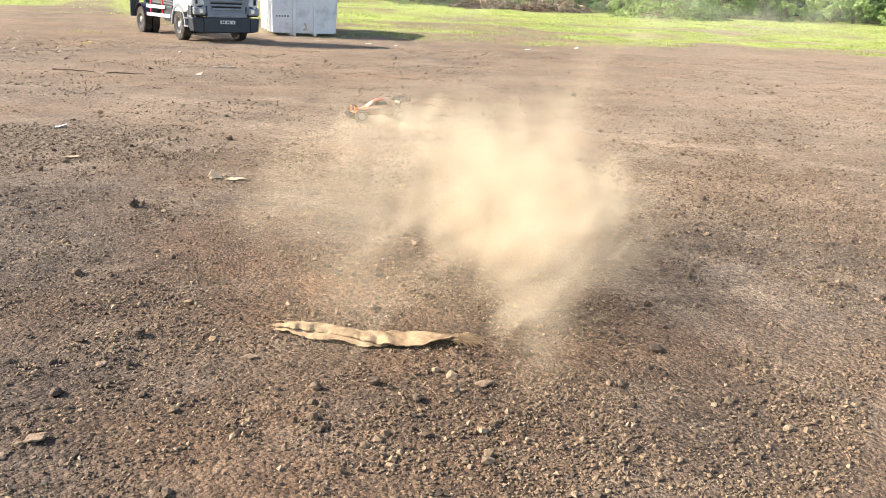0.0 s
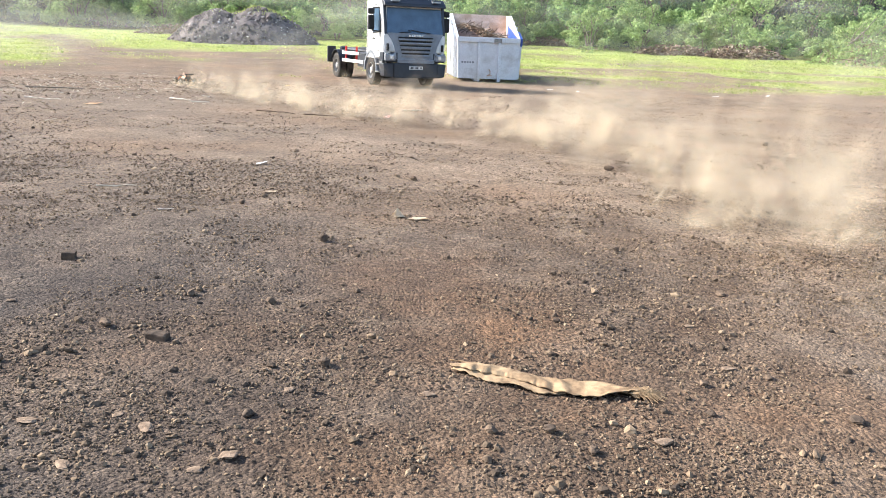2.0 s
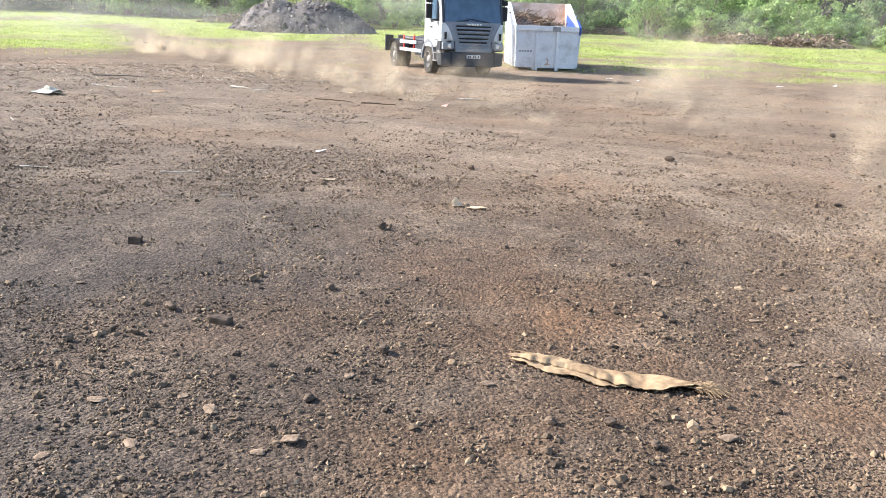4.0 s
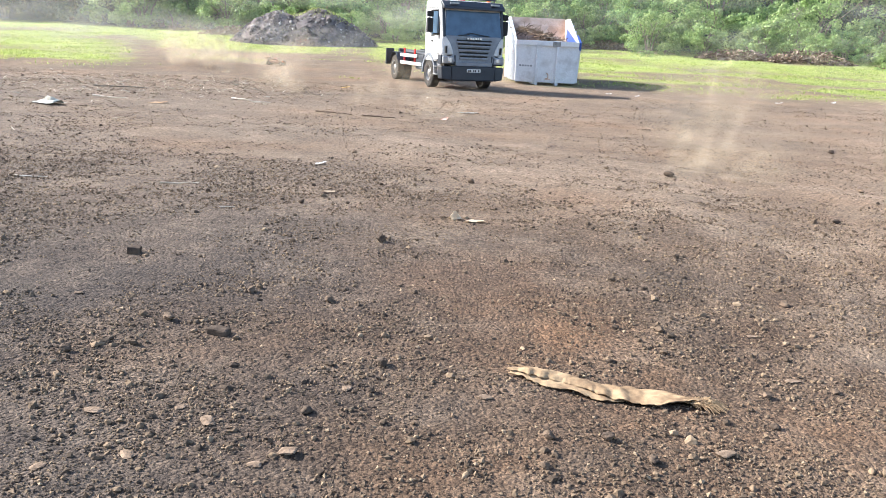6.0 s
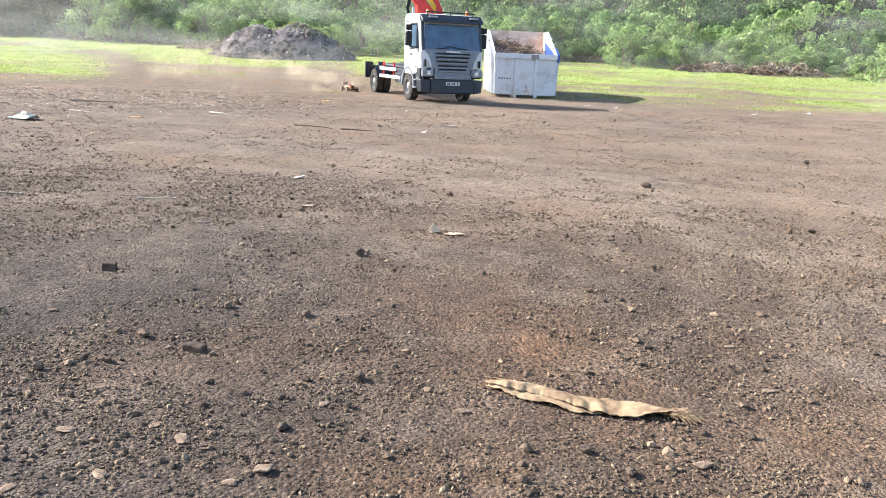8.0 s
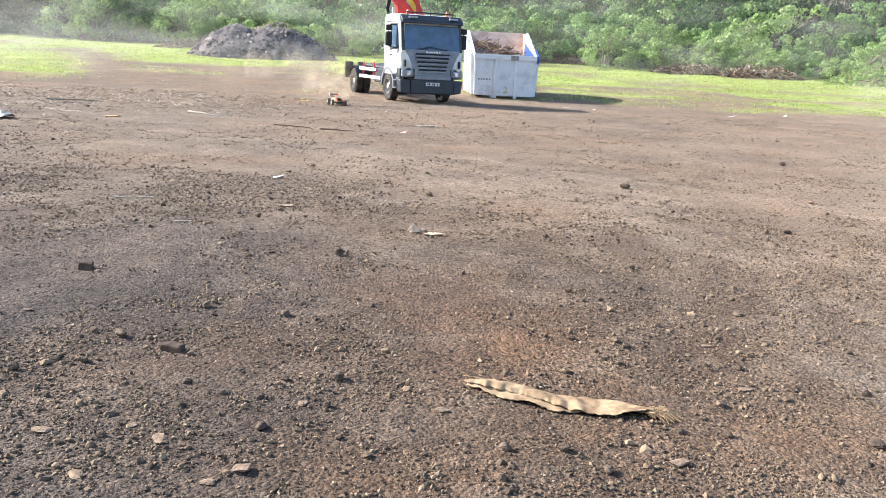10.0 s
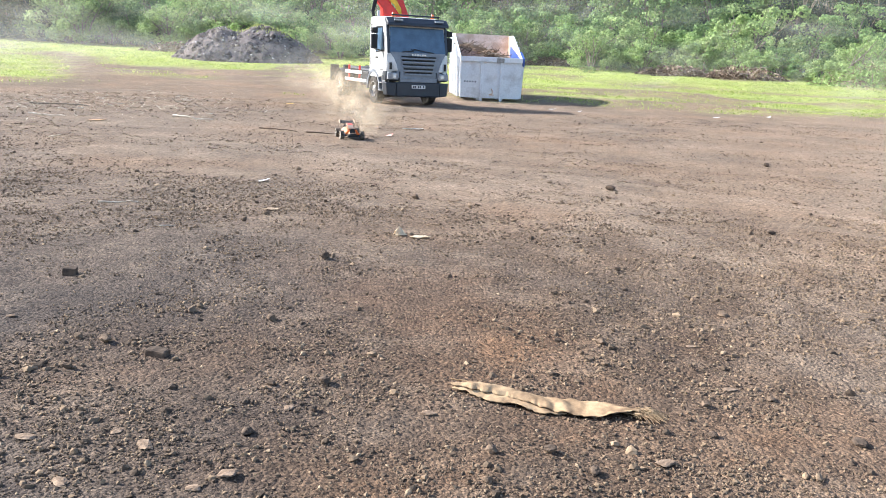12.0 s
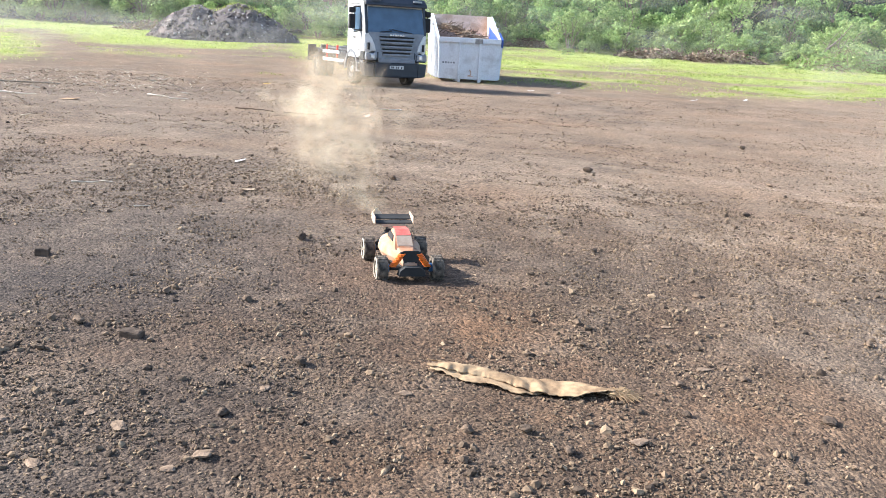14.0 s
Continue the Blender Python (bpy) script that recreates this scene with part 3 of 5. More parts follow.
def build_brush(x, y, sx, sy, tall, seed, n, leafy, label):
    """A heap of cut branches: thin sticks and dry leaves thrown over each other."""
    rng = np.random.default_rng(seed)
    bm = bmesh.new()
    for i in range(n):
        a, r = rng.uniform(0, math.tau), math.sqrt(rng.random())
        px, py = math.cos(a) * r * sx, math.sin(a) * r * sy
        hz = tall * (1 - r * r) * rng.random()
        d = Vector((rng.normal(), rng.normal(), rng.normal() * 0.35)).normalized() * rng.uniform(0.25, 0.9)
        gz = float(terrain(np.array([x + px]), np.array([y + py]))[0]) - float(terrain(np.array([x]), np.array([y]))[0])
        c = Vector((px, py, gz + 0.03 + hz))
        tube(bm, [c - d, c + Vector((0, 0, 0.08)), c + d], [0.035, 0.028, 0.01], 4)
    root = new("brush_pile")
    part("dry_wood", bm, DRY, root)["kind"] = "stuff"
    k = leafy
    r = np.sqrt(rng.random(k))
    a = rng.uniform(0, math.tau, k)
    px, py = np.cos(a) * r * sx * 1.05, np.sin(a) * r * sy * 1.05
    z = terrain(x + px, y + py) - terrain(np.array([x]), np.array([y]))[0] + tall * (1 - r * r) * rng.uniform(0.3, 1.05, k)
    q = np.array([(-0.5, 0, 0), (0, -0.35, 0.06), (0.5, 0, 0), (0, 0.35, 0.06)])
    P = np.einsum("nij,kj->nki", turns(rng, k), q) * rng.uniform(0.1, 0.3, k)[:, None, None] + np.stack([px, py, z], -1)[:, None, :]
    lv = new("leaves", mesh_from("leaves", P.reshape(-1, 3), np.arange(k * 4).reshape(-1, 4), [LEAF_PALE if leafy > 1200 else DRY]))
    lv.parent = root
    lv["kind"] = "stuff"
    root.matrix_world = pose(x, y, float(terrain(np.array([x]), np.array([y]))[0]))
    tagged(root, label, "brush pile")


build_brush(19.5, 71.2, 3.2, 1.4, 0.9, 51, 130, 900, "heap of dry brown cut branches by the bushes")
build_brush(25.0, 70.5, 3.6, 1.5, 1.1, 52, 150, 1000, "long heap of dry branches before the bushes")
build_brush(34.0, 67.0, 5.0, 2.2, 2.0, 53, 160, 2600, "large weedy heap of branches overgrown with green")
build_brush(10.2, 78.5, 2.6, 1.1, 0.8, 54, 80, 600, "low heap of dry brown brush at the field's edge")
build_brush(-22.0, 73.0, 2.8, 1.2, 0.8, 55, 70, 700, "low heap of brush beside the dark mound")


def build_dead_branch():
    x, y = 31.2, 67.5
    bm = bmesh.new()
    tube(bm, [(0, 0, 0), (0.9, 0.1, 1.2), (2.1, 0.3, 2.3), (2.9, 0.3, 3.4)], [0.09, 0.07, 0.045, 0.015], 6)
    tube(bm, [(0.9, 0.1, 1.2), (1.2, 0.0, 2.1), (1.9, 0.1, 2.9)], [0.05, 0.035, 0.012], 5)
    tube(bm, [(1.4, 0.2, 1.7), (2.3, 0.0, 1.9)], [0.035, 0.01], 5)
    ob = part("dead_branch", bm, BARK)
    ob.matrix_world = pose(x, y, float(terrain(np.array([x]), np.array([y]))[0]) + 0.3)
    tagged(ob, "bare grey dead branch leaning out of the brush heap", "branch")


build_dead_branch()


def build_mound():
    rng = np.random.default_rng(61)
    cx, cy = -13.9, 64.5
    xs, ys = np.linspace(-6.6, 6.6, 110), np.linspace(-4.6, 4.6, 80)
    X, Y = np.meshgrid(xs, ys)
    def top(x, y):
        a = 2.35 * np.clip(1 - np.hypot((x + 1.7) / 4.0, y / 3.8) ** 1.7, 0, 1)
        b = 2.55 * np.clip(1 - np.hypot((x - 1.1) / 4.4, (y + 0.1) / 3.8) ** 1.7, 0, 1)
        return (np.log(np.exp(5 * a) + np.exp(5 * b)) / 5 - math.log(2) / 5) * (0.9 + 0.2 * lattice(x + cx, y + cy, 1.2, 62))
    Z = top(X, Y) + (lattice(X, Y, 3.0, 63) - 0.5) * 0.16 * (top(X, Y) > 0.05)
    base = terrain(X + cx, Y + cy)
    Z = base + np.where(Z > 0.02, Z, -0.08)
    idx = np.arange(X.size).reshape(X.shape)
    F = np.stack([idx[:-1, :-1], idx[:-1, 1:], idx[1:, 1:], idx[1:, :-1]], -1).reshape(-1, 4)
    root = new("rubble_mound")
    root.matrix_world = pose(cx, cy, 0)
    soil = mat("mound_soil", (0.21, 0.175, 0.16), (0.115, 0.10, 0.095), 0.95, 0, 1.2, 9, 0.8, 0.08)
    ob = new("soil", mesh_from("soil", np.stack([X, Y, Z], -1).reshape(-1, 3), F, [soil]))
    ob.parent = root
    n = 4200
    x, y = rng.uniform(-6, 6, n), rng.uniform(-4.4, 3, n)
    k = top(x, y) > 0.08
    x, y = x[k], y[k]
    n = len(x)
    v, f = ico_points()
    s = np.exp(rng.normal(math.log(0.042), 0.5, n))
    S = np.einsum("nij,kj->nki", turns(rng, n), v) * s[:, None, None] * rng.uniform(0.6, 1.3, (n, len(v), 1)) + np.stack([x, y, terrain(x + cx, y + cy) + top(x, y)], -1)[:, None]
    ob = new("rubble", mesh_from("rubble", S.reshape(-1, 3), (f[None] + (np.arange(n) * len(v))[:, None, None]).reshape(-1, 3), [island_material("rubble_stone", [(0, (0.07, 0.062, 0.06)), (0.8, (0.22, 0.185, 0.17)), (1, (0.5, 0.46, 0.43))], 0.95)]))
    ob.parent = root
    ob["kind"] = "stuff"
    n = 900
    x, y = rng.normal(0.9, 1.3, n), rng.normal(0.1, 0.6, n)
    p, f = blades(rng, x, y, terrain(x + cx, y + cy) + top(x, y) - 0.03, rng.uniform(0.06, 0.22, n), rng.uniform(0.03, 0.06, n))
    ob = new("weeds", mesh_from("weeds", p, f, [BLADE]))
    ob.parent = root
    tagged(root, "dark grey mound of earth and rubble topped with weeds", "mound")


build_mound()


# ---- truck ----


def bolt_ring(bm, cx, cy, cz, r, n, s, side):
    for k in range(n):
        a = k * math.tau / n
        box(bm, cx - 0.02, cx + 0.02, cy + r * math.cos(a) - s, cy + r * math.cos(a) + s, cz + r * math.sin(a) - s, cz + r * math.sin(a) + s)


def truck_wheel(parent, x, y, r, w, dual=False):
    side = -1 if x < 0 else 1
    hub = new("wheel")
    hub.parent = parent
    hub.location = (x, y, r)
    bm = bmesh.new()
    for off in ((0, -side * (w + 0.05)) if dual else (0,)):
        ring_x(bm, [(-w / 2 + off, r * 0.56), (-w / 2 + off, r * 0.93), (-w / 2 + 0.03 + off, r * 0.985), (off - 0.02, r), (off + 0.02, r), (w / 2 - 0.03 + off, r * 0.985), (w / 2 + off, r * 0.93), (w / 2 + off, r * 0.56), (-w / 2 + off, r * 0.56)], 36)
        for k in range(40):
            a = k * math.tau / 40
            m = Matrix.Rotation(a, 4, "X")
            box(bm, off - w * 0.42, off - w * 0.1, -0.02, 0.02, r - 0.01, r + 0.006, 0, m)
            box(bm, off + w * 0.1, off + w * 0.42, -0.02, 0.02, r - 0.01, r + 0.006, 0, m)
    part("tyre", bm, TYRE, hub)
    bm = bmesh.new()
    s = side
    ring_x(bm, [(s * w * 0.48, r * 0.57), (s * w * 0.5, r * 0.54), (s * w * (0.15 if not dual else -0.1), r * 0.48), (s * w * (0.2 if not dual else -0.05), r * 0.3), (s * w * 0.42, r * 0.24), (s * w * 0.5, r * 0.16), (s * w * 0.5, 0.001)], 28)
    bolt_ring(bm, s * w * 0.24, 0, 0, r * 0.34, 10, 0.018, s)
    part("rim", bm, RIM, hub)


def build_truck():
    """A two-axle hook-lift truck with a loading crane behind a day cab; it faces the local -y."""
    T = tagged(new("truck"), "white hook-lift truck with grey grille and red crane on the lot", "truck")
    T.matrix_world = pose(-1.28, 33.28, 0.0, 0, 0, 24)
    # cab: outline of the side, from the bumper line round the roof
    bm = bmesh.new()
    side = [(-1.36, 0.98), (-1.40, 1.35), (-1.38, 1.78), (-1.16, 2.72), (-0.98, 2.92), (-0.4, 3.02), (0.45, 3.02), (0.52, 2.9), (0.52, 1.0), (0.42, 0.98)]
    rings = []
    for x, ins in ((-1.22, 0.10), (-1.17, 0.03), (-1.0, 0.0), (1.0, 0.0), (1.17, 0.03), (1.22, 0.10)):
        rings.append([(x, max(p[0], p[0] + ins) if p[0] < 0 else p[0] - ins * 0.4, p[1] - (ins * 0.5 if p[1] > 2.8 else 0)) for p in side])
    loft(bm, rings)
    part("cab", bm, WHITE, T, "white painted steel cab")
    # grey front panel and grille
    bm = bmesh.new()
    prof = [(-0.80, 0.98), (0.80, 0.98), (0.90, 1.30), (1.00, 1.62), (1.10, 1.80), (1.08, 1.85), (-1.08, 1.85), (-1.10, 1.80), (-1.00, 1.62), (-0.90, 1.30)]
    loft(bm, [[(px, -1.455 + 0.25 * max(0, abs(px) - 0.85), pz) for px, pz in prof], [(px, -1.25, pz) for px, pz in prof]])
    front = part("front_panel", bm, GREYBLUE, T, "grey blue front panel")
    for k, z in enumerate((1.10, 1.22, 1.36, 1.50, 1.62)):
        bm = bmesh.new()
        w = 0.56 + 0.035 * k
        box(bm, -w, w, -1.505, -1.44, z, z + 0.055, 0.012)
        part("grille_slat", bm, GRILLE, front)
        bm = bmesh.new()
        box(bm, -w + 0.02, w - 0.02, -1.462, -1.44, z + 0.06, z + 0.108)
        part("grille_gap", bm, BLACK, front)
    bm = bmesh.new()
    for k in range(6):
        box(bm, -0.29 + k * 0.1, -0.22 + k * 0.1, -1.47, -1.45, 1.74, 1.80, 0.008)
    part("badge", bm, CHROME, front)
    # corner deflectors in white
    for s in (-1, 1):
        bm = bmesh.new()
        prof = [(0.80, 1.23), (1.05, 1.23), (1.225, 1.23), (1.225, 1.74), (1.19, 1.84), (1.10, 1.81), (0.97, 1.64), (0.86, 1.43)]
        loft(bm, [[(s * px, -1.475 + 1.6 * max(0, px - 0.9) ** 2, pz) for px, pz in prof], [(s * px, -1.0, pz) for px, pz in prof]])
        corner = part("corner_panel", bm, WHITE, T)
        bm = bmesh.new()
        box(bm, s * 1.08 - 0.035, s * 1.08 + 0.035, -1.455, -1.36, 1.27, 1.50, 0.01)
        part("air_slot", bm, BLACK, corner)
    # windscreen, visor and side windows
    bm = bmesh.new()
    pts = [(-1.10, 1.84), (1.10, 1.84), (1.05, 2.66), (-1.05, 2.66)]
    loft(bm, [[(x, -1.385 + (z - 1.78) * 0.234 - 0.012, z) for x, z in pts], [(x, -1.385 + (z - 1.78) * 0.234 + 0.03, z) for x, z in pts]])
    part("windscreen", bm, GLASS, T, "dark reflecting windscreen")
    for s in (-1, 1):
        bm = bmesh.new()
        loft(bm, [[(s * 1.14 + dx, -1.37 + (z - 1.8) * 0.234 + dy, z) for z in (1.80, 2.1, 2.4, 2.74) for dx, dy in ((-0.05, -0.02),)] + [(s * 1.14 + 0.05, -1.37 + (z - 1.8) * 0.234 - 0.01, z) for z in (2.74, 2.4, 2.1, 1.80)],
                  [(s * 1.14 - 0.05, -1.37 + (z - 1.8) * 0.234 + 0.06, z) for z in (1.80, 2.1, 2.4, 2.74)] + [(s * 1.14 + 0.05, -1.37 + (z - 1.8) * 0.234 + 0.06, z) for z in (2.74, 2.4, 2.1, 1.80)]])
        part("pillar_trim", bm, NAVY, T)
    bm = bmesh.new()
    prof = [(-1.42, 2.70), (-1.40, 2.80), (-1.12, 2.98), (-1.02, 2.94), (-1.14, 2.72)]
    loft(bm, [[(x, y + abs(x) * 0.05, z) for y, z in prof] for x in (-1.2, -0.9, 0, 0.9, 1.2)])
    visor = part("sun_visor", bm, NAVY, T, "dark sun visor over the windscreen")
    for s in (-0.8, 0.8):
        bm = bmesh.new()
        box(bm, s - 0.16, s + 0.16, -1.40, -1.28, 2.86, 2.92, 0.01)
        part("marker_lamp", bm, LAMPGLASS, visor)
    bm = bmesh.new()
    tube(bm, [(-0.95, -1.02, 3.06), (0.95, -1.02, 3.06)], 0.022)
    for s in (-0.9, 0, 0.9):
        tube(bm, [(s, -1.02, 2.93), (s, -1.02, 3.06)], 0.015)
    part("roof_bar", bm, NAVY, T)
    for s in (-1, 1):
        bm = bmesh.new()
        loft(bm, [[(s * 1.215, y, z) for y, z in ((-1.02, 1.92), (-0.25, 1.85), (-0.25, 2.62), (-0.86, 2.62))], [(s * 1.232, y, z) for y, z in ((-1.02, 1.92), (-0.25, 1.85), (-0.25, 2.62), (-0.86, 2.62))]])
        part("side_window", bm, GLASS, T)
        bm = bmesh.new()
        box(bm, s * 1.225 - 0.02, s * 1.225 + 0.02, -0.42, -0.22, 1.62, 1.67, 0.01)
        part("door_handle", bm, BLACK, T)
        # mirrors on two arms
        bm = bmesh.new()
        tube(bm, [(s * 1.2, -0.78, 2.64), (s * 1.46, -0.76, 2.62), (s * 1.50, -0.74, 2.4)], 0.018, 6)
        arm = part("mirror_arm", bm, BLACK, T)
        bm = bmesh.new()
        tube(bm, [(s * 1.2, -0.80, 1.88), (s * 1.46, -0.76, 1.90), (s * 1.50, -0.74, 2.1)], 0.018, 6)
        part("mirror_arm", bm, BLACK, T)
        bm = bmesh.new()
        box(bm, s * 1.50 - 0.12, s * 1.50 + 0.12, -0.82, -0.66, 1.92, 2.40, 0.05)
        box(bm, s * 1.50 - 0.12, s * 1.50 + 0.12, -0.82, -0.68, 2.43, 2.62, 0.05)
        part("mirror", bm, BLACK, arm)
        # lamps and bumper corners
        bm = bmesh.new()
        prof = [(0.70, 0.90), (1.235, 0.90), (1.235, 1.215), (0.70, 1.215)]
        loft(bm, [[(s * px, -1.465 + 0.5 * max(0, px - 0.95), pz) for px, pz in prof], [(s * px, -0.98, pz) for px, pz in prof]])
        part("lamp_surround", bm, NAVY, T)
        bm = bmesh.new()
        box(bm, s * 1.0 - 0.20, s * 1.0 + 0.20, -1.505, -1.34, 0.94, 1.17, 0.03)
        lamp = part("headlight", bm, LAMPGLASS, T, "clear glass headlight")
        bm = bmesh.new()
        box(bm, s * 0.95 - 0.07, s * 0.95 + 0.07, -1.518, -1.495, 0.98, 1.13, 0.02)
        part("reflector", bm, CHROME, lamp)
        bm = bmesh.new()
        prof = [(0.86, 0.33), (1.20, 0.38), (1.25, 0.84), (0.86, 0.84)]
        loft(bm, [[(s * px, -1.5 + 0.2 * max(0, px - 0.9), pz) for px, pz in prof], [(s * px, -1.0, pz) for px, pz in prof]])
        part("bumper_corner", bm, NAVY, T)
        bm = bmesh.new()
        for z in (0.50, 0.78, 1.02):
            box(bm, s * 1.16 - 0.1, s * 1.16 + 0.1, -0.98, -0.62, z, z + 0.04, 0.01)
        box(bm, s * 1.1 - 0.03, s * 1.1 + 0.03, -0.98, -0.62, 0.48, 1.06)
        part("step", bm, STEEL, T)
        # wheel arch
        bm = bmesh.new()
        inner = [(0.62 * math.cos(a), 0.53 + 0.62 * math.sin(a)) for a in [math.pi * k / 12 for k in range(13)]]
        outer = [(0.72 * math.cos(a), 0.53 + 0.72 * math.sin(a)) for a in [math.pi * k / 12 for k in range(12, -1, -1)]]
        loft(bm, [[(s * 0.88, y, z) for y, z in inner + outer], [(s * 1.24, y, z) for y, z in inner + outer]])
        part("mudguard", bm, GREYBLUE, T)
        truck_wheel(T, s * 1.06, 0.0, 0.525, 0.31)
        truck_wheel(T, s * 1.06, 4.3, 0.525, 0.28, True)
        # side guard with two white bars and a red upright
        for z in (0.72, 1.02):
            bm = bmesh.new()
            box(bm, s * 1.17 - 0.02, s * 1.17 + 0.02, 0.95 if z < 1 else 1.5, 3.55, z, z + 0.13, 0.01)
            part("side_guard", bm, WHITE, T)
        for y in (1.9, 3.2):
            bm = bmesh.new()
            box(bm, s * 1.12 - 0.03, s * 1.12 + 0.03, y - 0.04, y + 0.04, 0.7, 1.35, 0.008)
            part("guard_post", bm, RED, T)
        bm = bmesh.new()
        box(bm, s * 0.86 - 0.28, s * 0.86 + 0.28, 0.85, 1.75, 0.6, 1.15, 0.05)
        part("tank", bm, GREYBLUE if s > 0 else NAVY, T)
        bm = bmesh.new()
        arc = [(4.3 + 0.64 * math.cos(a), 0.53 + 0.64 * math.sin(a)) for a in [math.pi * (0.1 + 0.8 * k / 8) for k in range(9)]]
        loft(bm, [[(s * 0.72, y, z) for y, z in arc] + [(s * 0.72, y, z + 0.02) for y, z in arc[::-1]], [(s * 1.24, y, z) for y, z in arc] + [(s * 1.24, y, z + 0.02) for y, z in arc[::-1]]])
        part("rear_mudguard", bm, NAVY, T)
        bm = bmesh.new()
        box(bm, s * 1.0 - 0.18, s * 1.0 + 0.18, 5.55, 5.66, 0.72, 1.30, 0.02)
        part("rear_lamp_board", bm, NAVY, T)
        bm = bmesh.new()
        box(bm, s * 0.42 - 0.05, s * 0.42 + 0.05, 0.3, 5.7, 0.78, 1.06, 0.01)
        part("chassis_rail", bm, NAVY, T)
        bm = bmesh.new()
        tube(bm, [(s * 0.62 - 0.02, -1.42, 1.86), (s * 0.2, -1.43, 1.90), (s * 0.05 - 0.25, -1.41, 1.96)], 0.014, 6)
        part("wiper", bm, BLACK, T)
        bm = bmesh.new()
        ring = [[(s * 0.78 + r * math.cos(a), -0.75 + r * math.sin(a), z) for a in [k * math.tau / 12 for k in range(12)]] for z, r in ((3.0, 0.07), (3.1, 0.065), (3.15, 0.04))]
        loft(bm, ring)
        part("beacon", bm, ORANGE, T, "orange flashing beacon")
    bm = bmesh.new()
    box(bm, -0.86, 0.86, -1.52, -1.1, 0.33, 0.86, 0.05)
    bumper = part("bumper", bm, NAVY, T, "dark blue plastic bumper")
    bm = bmesh.new()
    box(bm, -0.72, 0.72, -1.54, -1.42, 0.86, 1.0, 0.02)
    part("bumper_step", bm, GREYBLUE, bumper)
    bm = bmesh.new()
    box(bm, -0.27, 0.27, -1.545, -1.515, 0.64, 0.76, 0.006)
    plate = part("number_plate", bm, WHITE, bumper, "white number plate with dark bars")
    for k in range(7):
        if k in (2, 5):
            continue
        bm = bmesh.new()
        box(bm, -0.22 + k * 0.065, -0.175 + k * 0.065, -1.551, -1.544, 0.665, 0.735)
        part("plate_bar", bm, BLACK, plate)
    # frame cross members, hook arm and rear bumper
    for y in (1.0, 2.4, 3.6, 5.2):
        bm = bmesh.new()
        box(bm, -0.4, 0.4, y - 0.05, y + 0.05, 0.82, 1.0)
        part("cross_member", bm, NAVY, T)
    bm = bmesh.new()
    box(bm, -1.15, 1.15, 5.62, 5.78, 0.62, 0.78, 0.02)
    part("rear_bumper", bm, NAVY, T)
    bm = bmesh.new()
    for s in (-0.28, 0.28):
        box(bm, s - 0.07, s + 0.07, 1.4, 5.5, 1.08, 1.28, 0.015)
    box(bm, -0.2, 0.2, 1.5, 1.75, 1.1, 1.62, 0.02)
    tube(bm, [(0, 1.62, 1.6), (0, 1.5, 1.78), (0, 1.38, 1.74), (0, 1.36, 1.62)], 0.05)
    for s in (-0.5, 0.5):
        tube(bm, [(s, 2.2, 1.15), (s, 4.8, 1.2)], 0.07)
        ring_x(bm, [(s - 0.12, 0.001), (s - 0.12, 0.11), (s + 0.12, 0.11), (s + 0.12, 0.001)], 12, 0, 5.5, 1.2)
    part("hook_arm", bm, NAVY, T, "dark steel hook-lift arm")
    # crane folded behind the cab
    bm = bmesh.new()
    box(bm, -0.3, 0.3, 0.72, 1.2, 1.05, 2.2, 0.04)
    part("crane_base", bm, RED, T)
    for name, a, b, w in (("crane_mast", (-0.25, 0.95, 2.1), (-0.5, 0.95, 3.95), 0.17), ("crane_boom", (-0.75, 0.95, 3.95), (0.42, 0.82, 2.55), 0.16), ("crane_jib", (0.02, 1.1, 4.1), (0.62, 1.0, 2.6), 0.15)):
        bm = bmesh.new()
        a, b = Vector(a), Vector(b)
        m = look(a, b)
        box(bm, -w, w, -w * 1.1, w * 1.1, -(b - a).length, 0.1, 0.03, m)
        part(name, bm, RED, T, "red painted crane arm")
    bm = bmesh.new()
    tube(bm, [(-0.55, 0.68, 3.95), (-0.2, 0.66, 3.7), (-0.05, 0.66, 3.45), (0.05, 0.66, 3.35), (0.08, 0.68, 3.15)], 0.028)
    part("crane_hose", bm, YELLOW, T, "yellow hydraulic hose")
    bm = bmesh.new()
    for k in range(4):
        tube(bm, [(-0.85 - 0.04 * k, 0.8, 3.9), (-0.98 - 0.03 * k, 0.8, 3.4), (-0.9, 0.8, 3.0 - 0.05 * k), (-0.6, 0.85, 2.6)], 0.02, 6)
    part("hydraulic_lines", bm, BLACK, T)
    bm = bmesh.new()
    tube(bm, [(-0.85, 0.62, 2.4), (-0.85, 0.62, 3.25)], 0.06)
    part("exhaust", bm, STEEL, T)


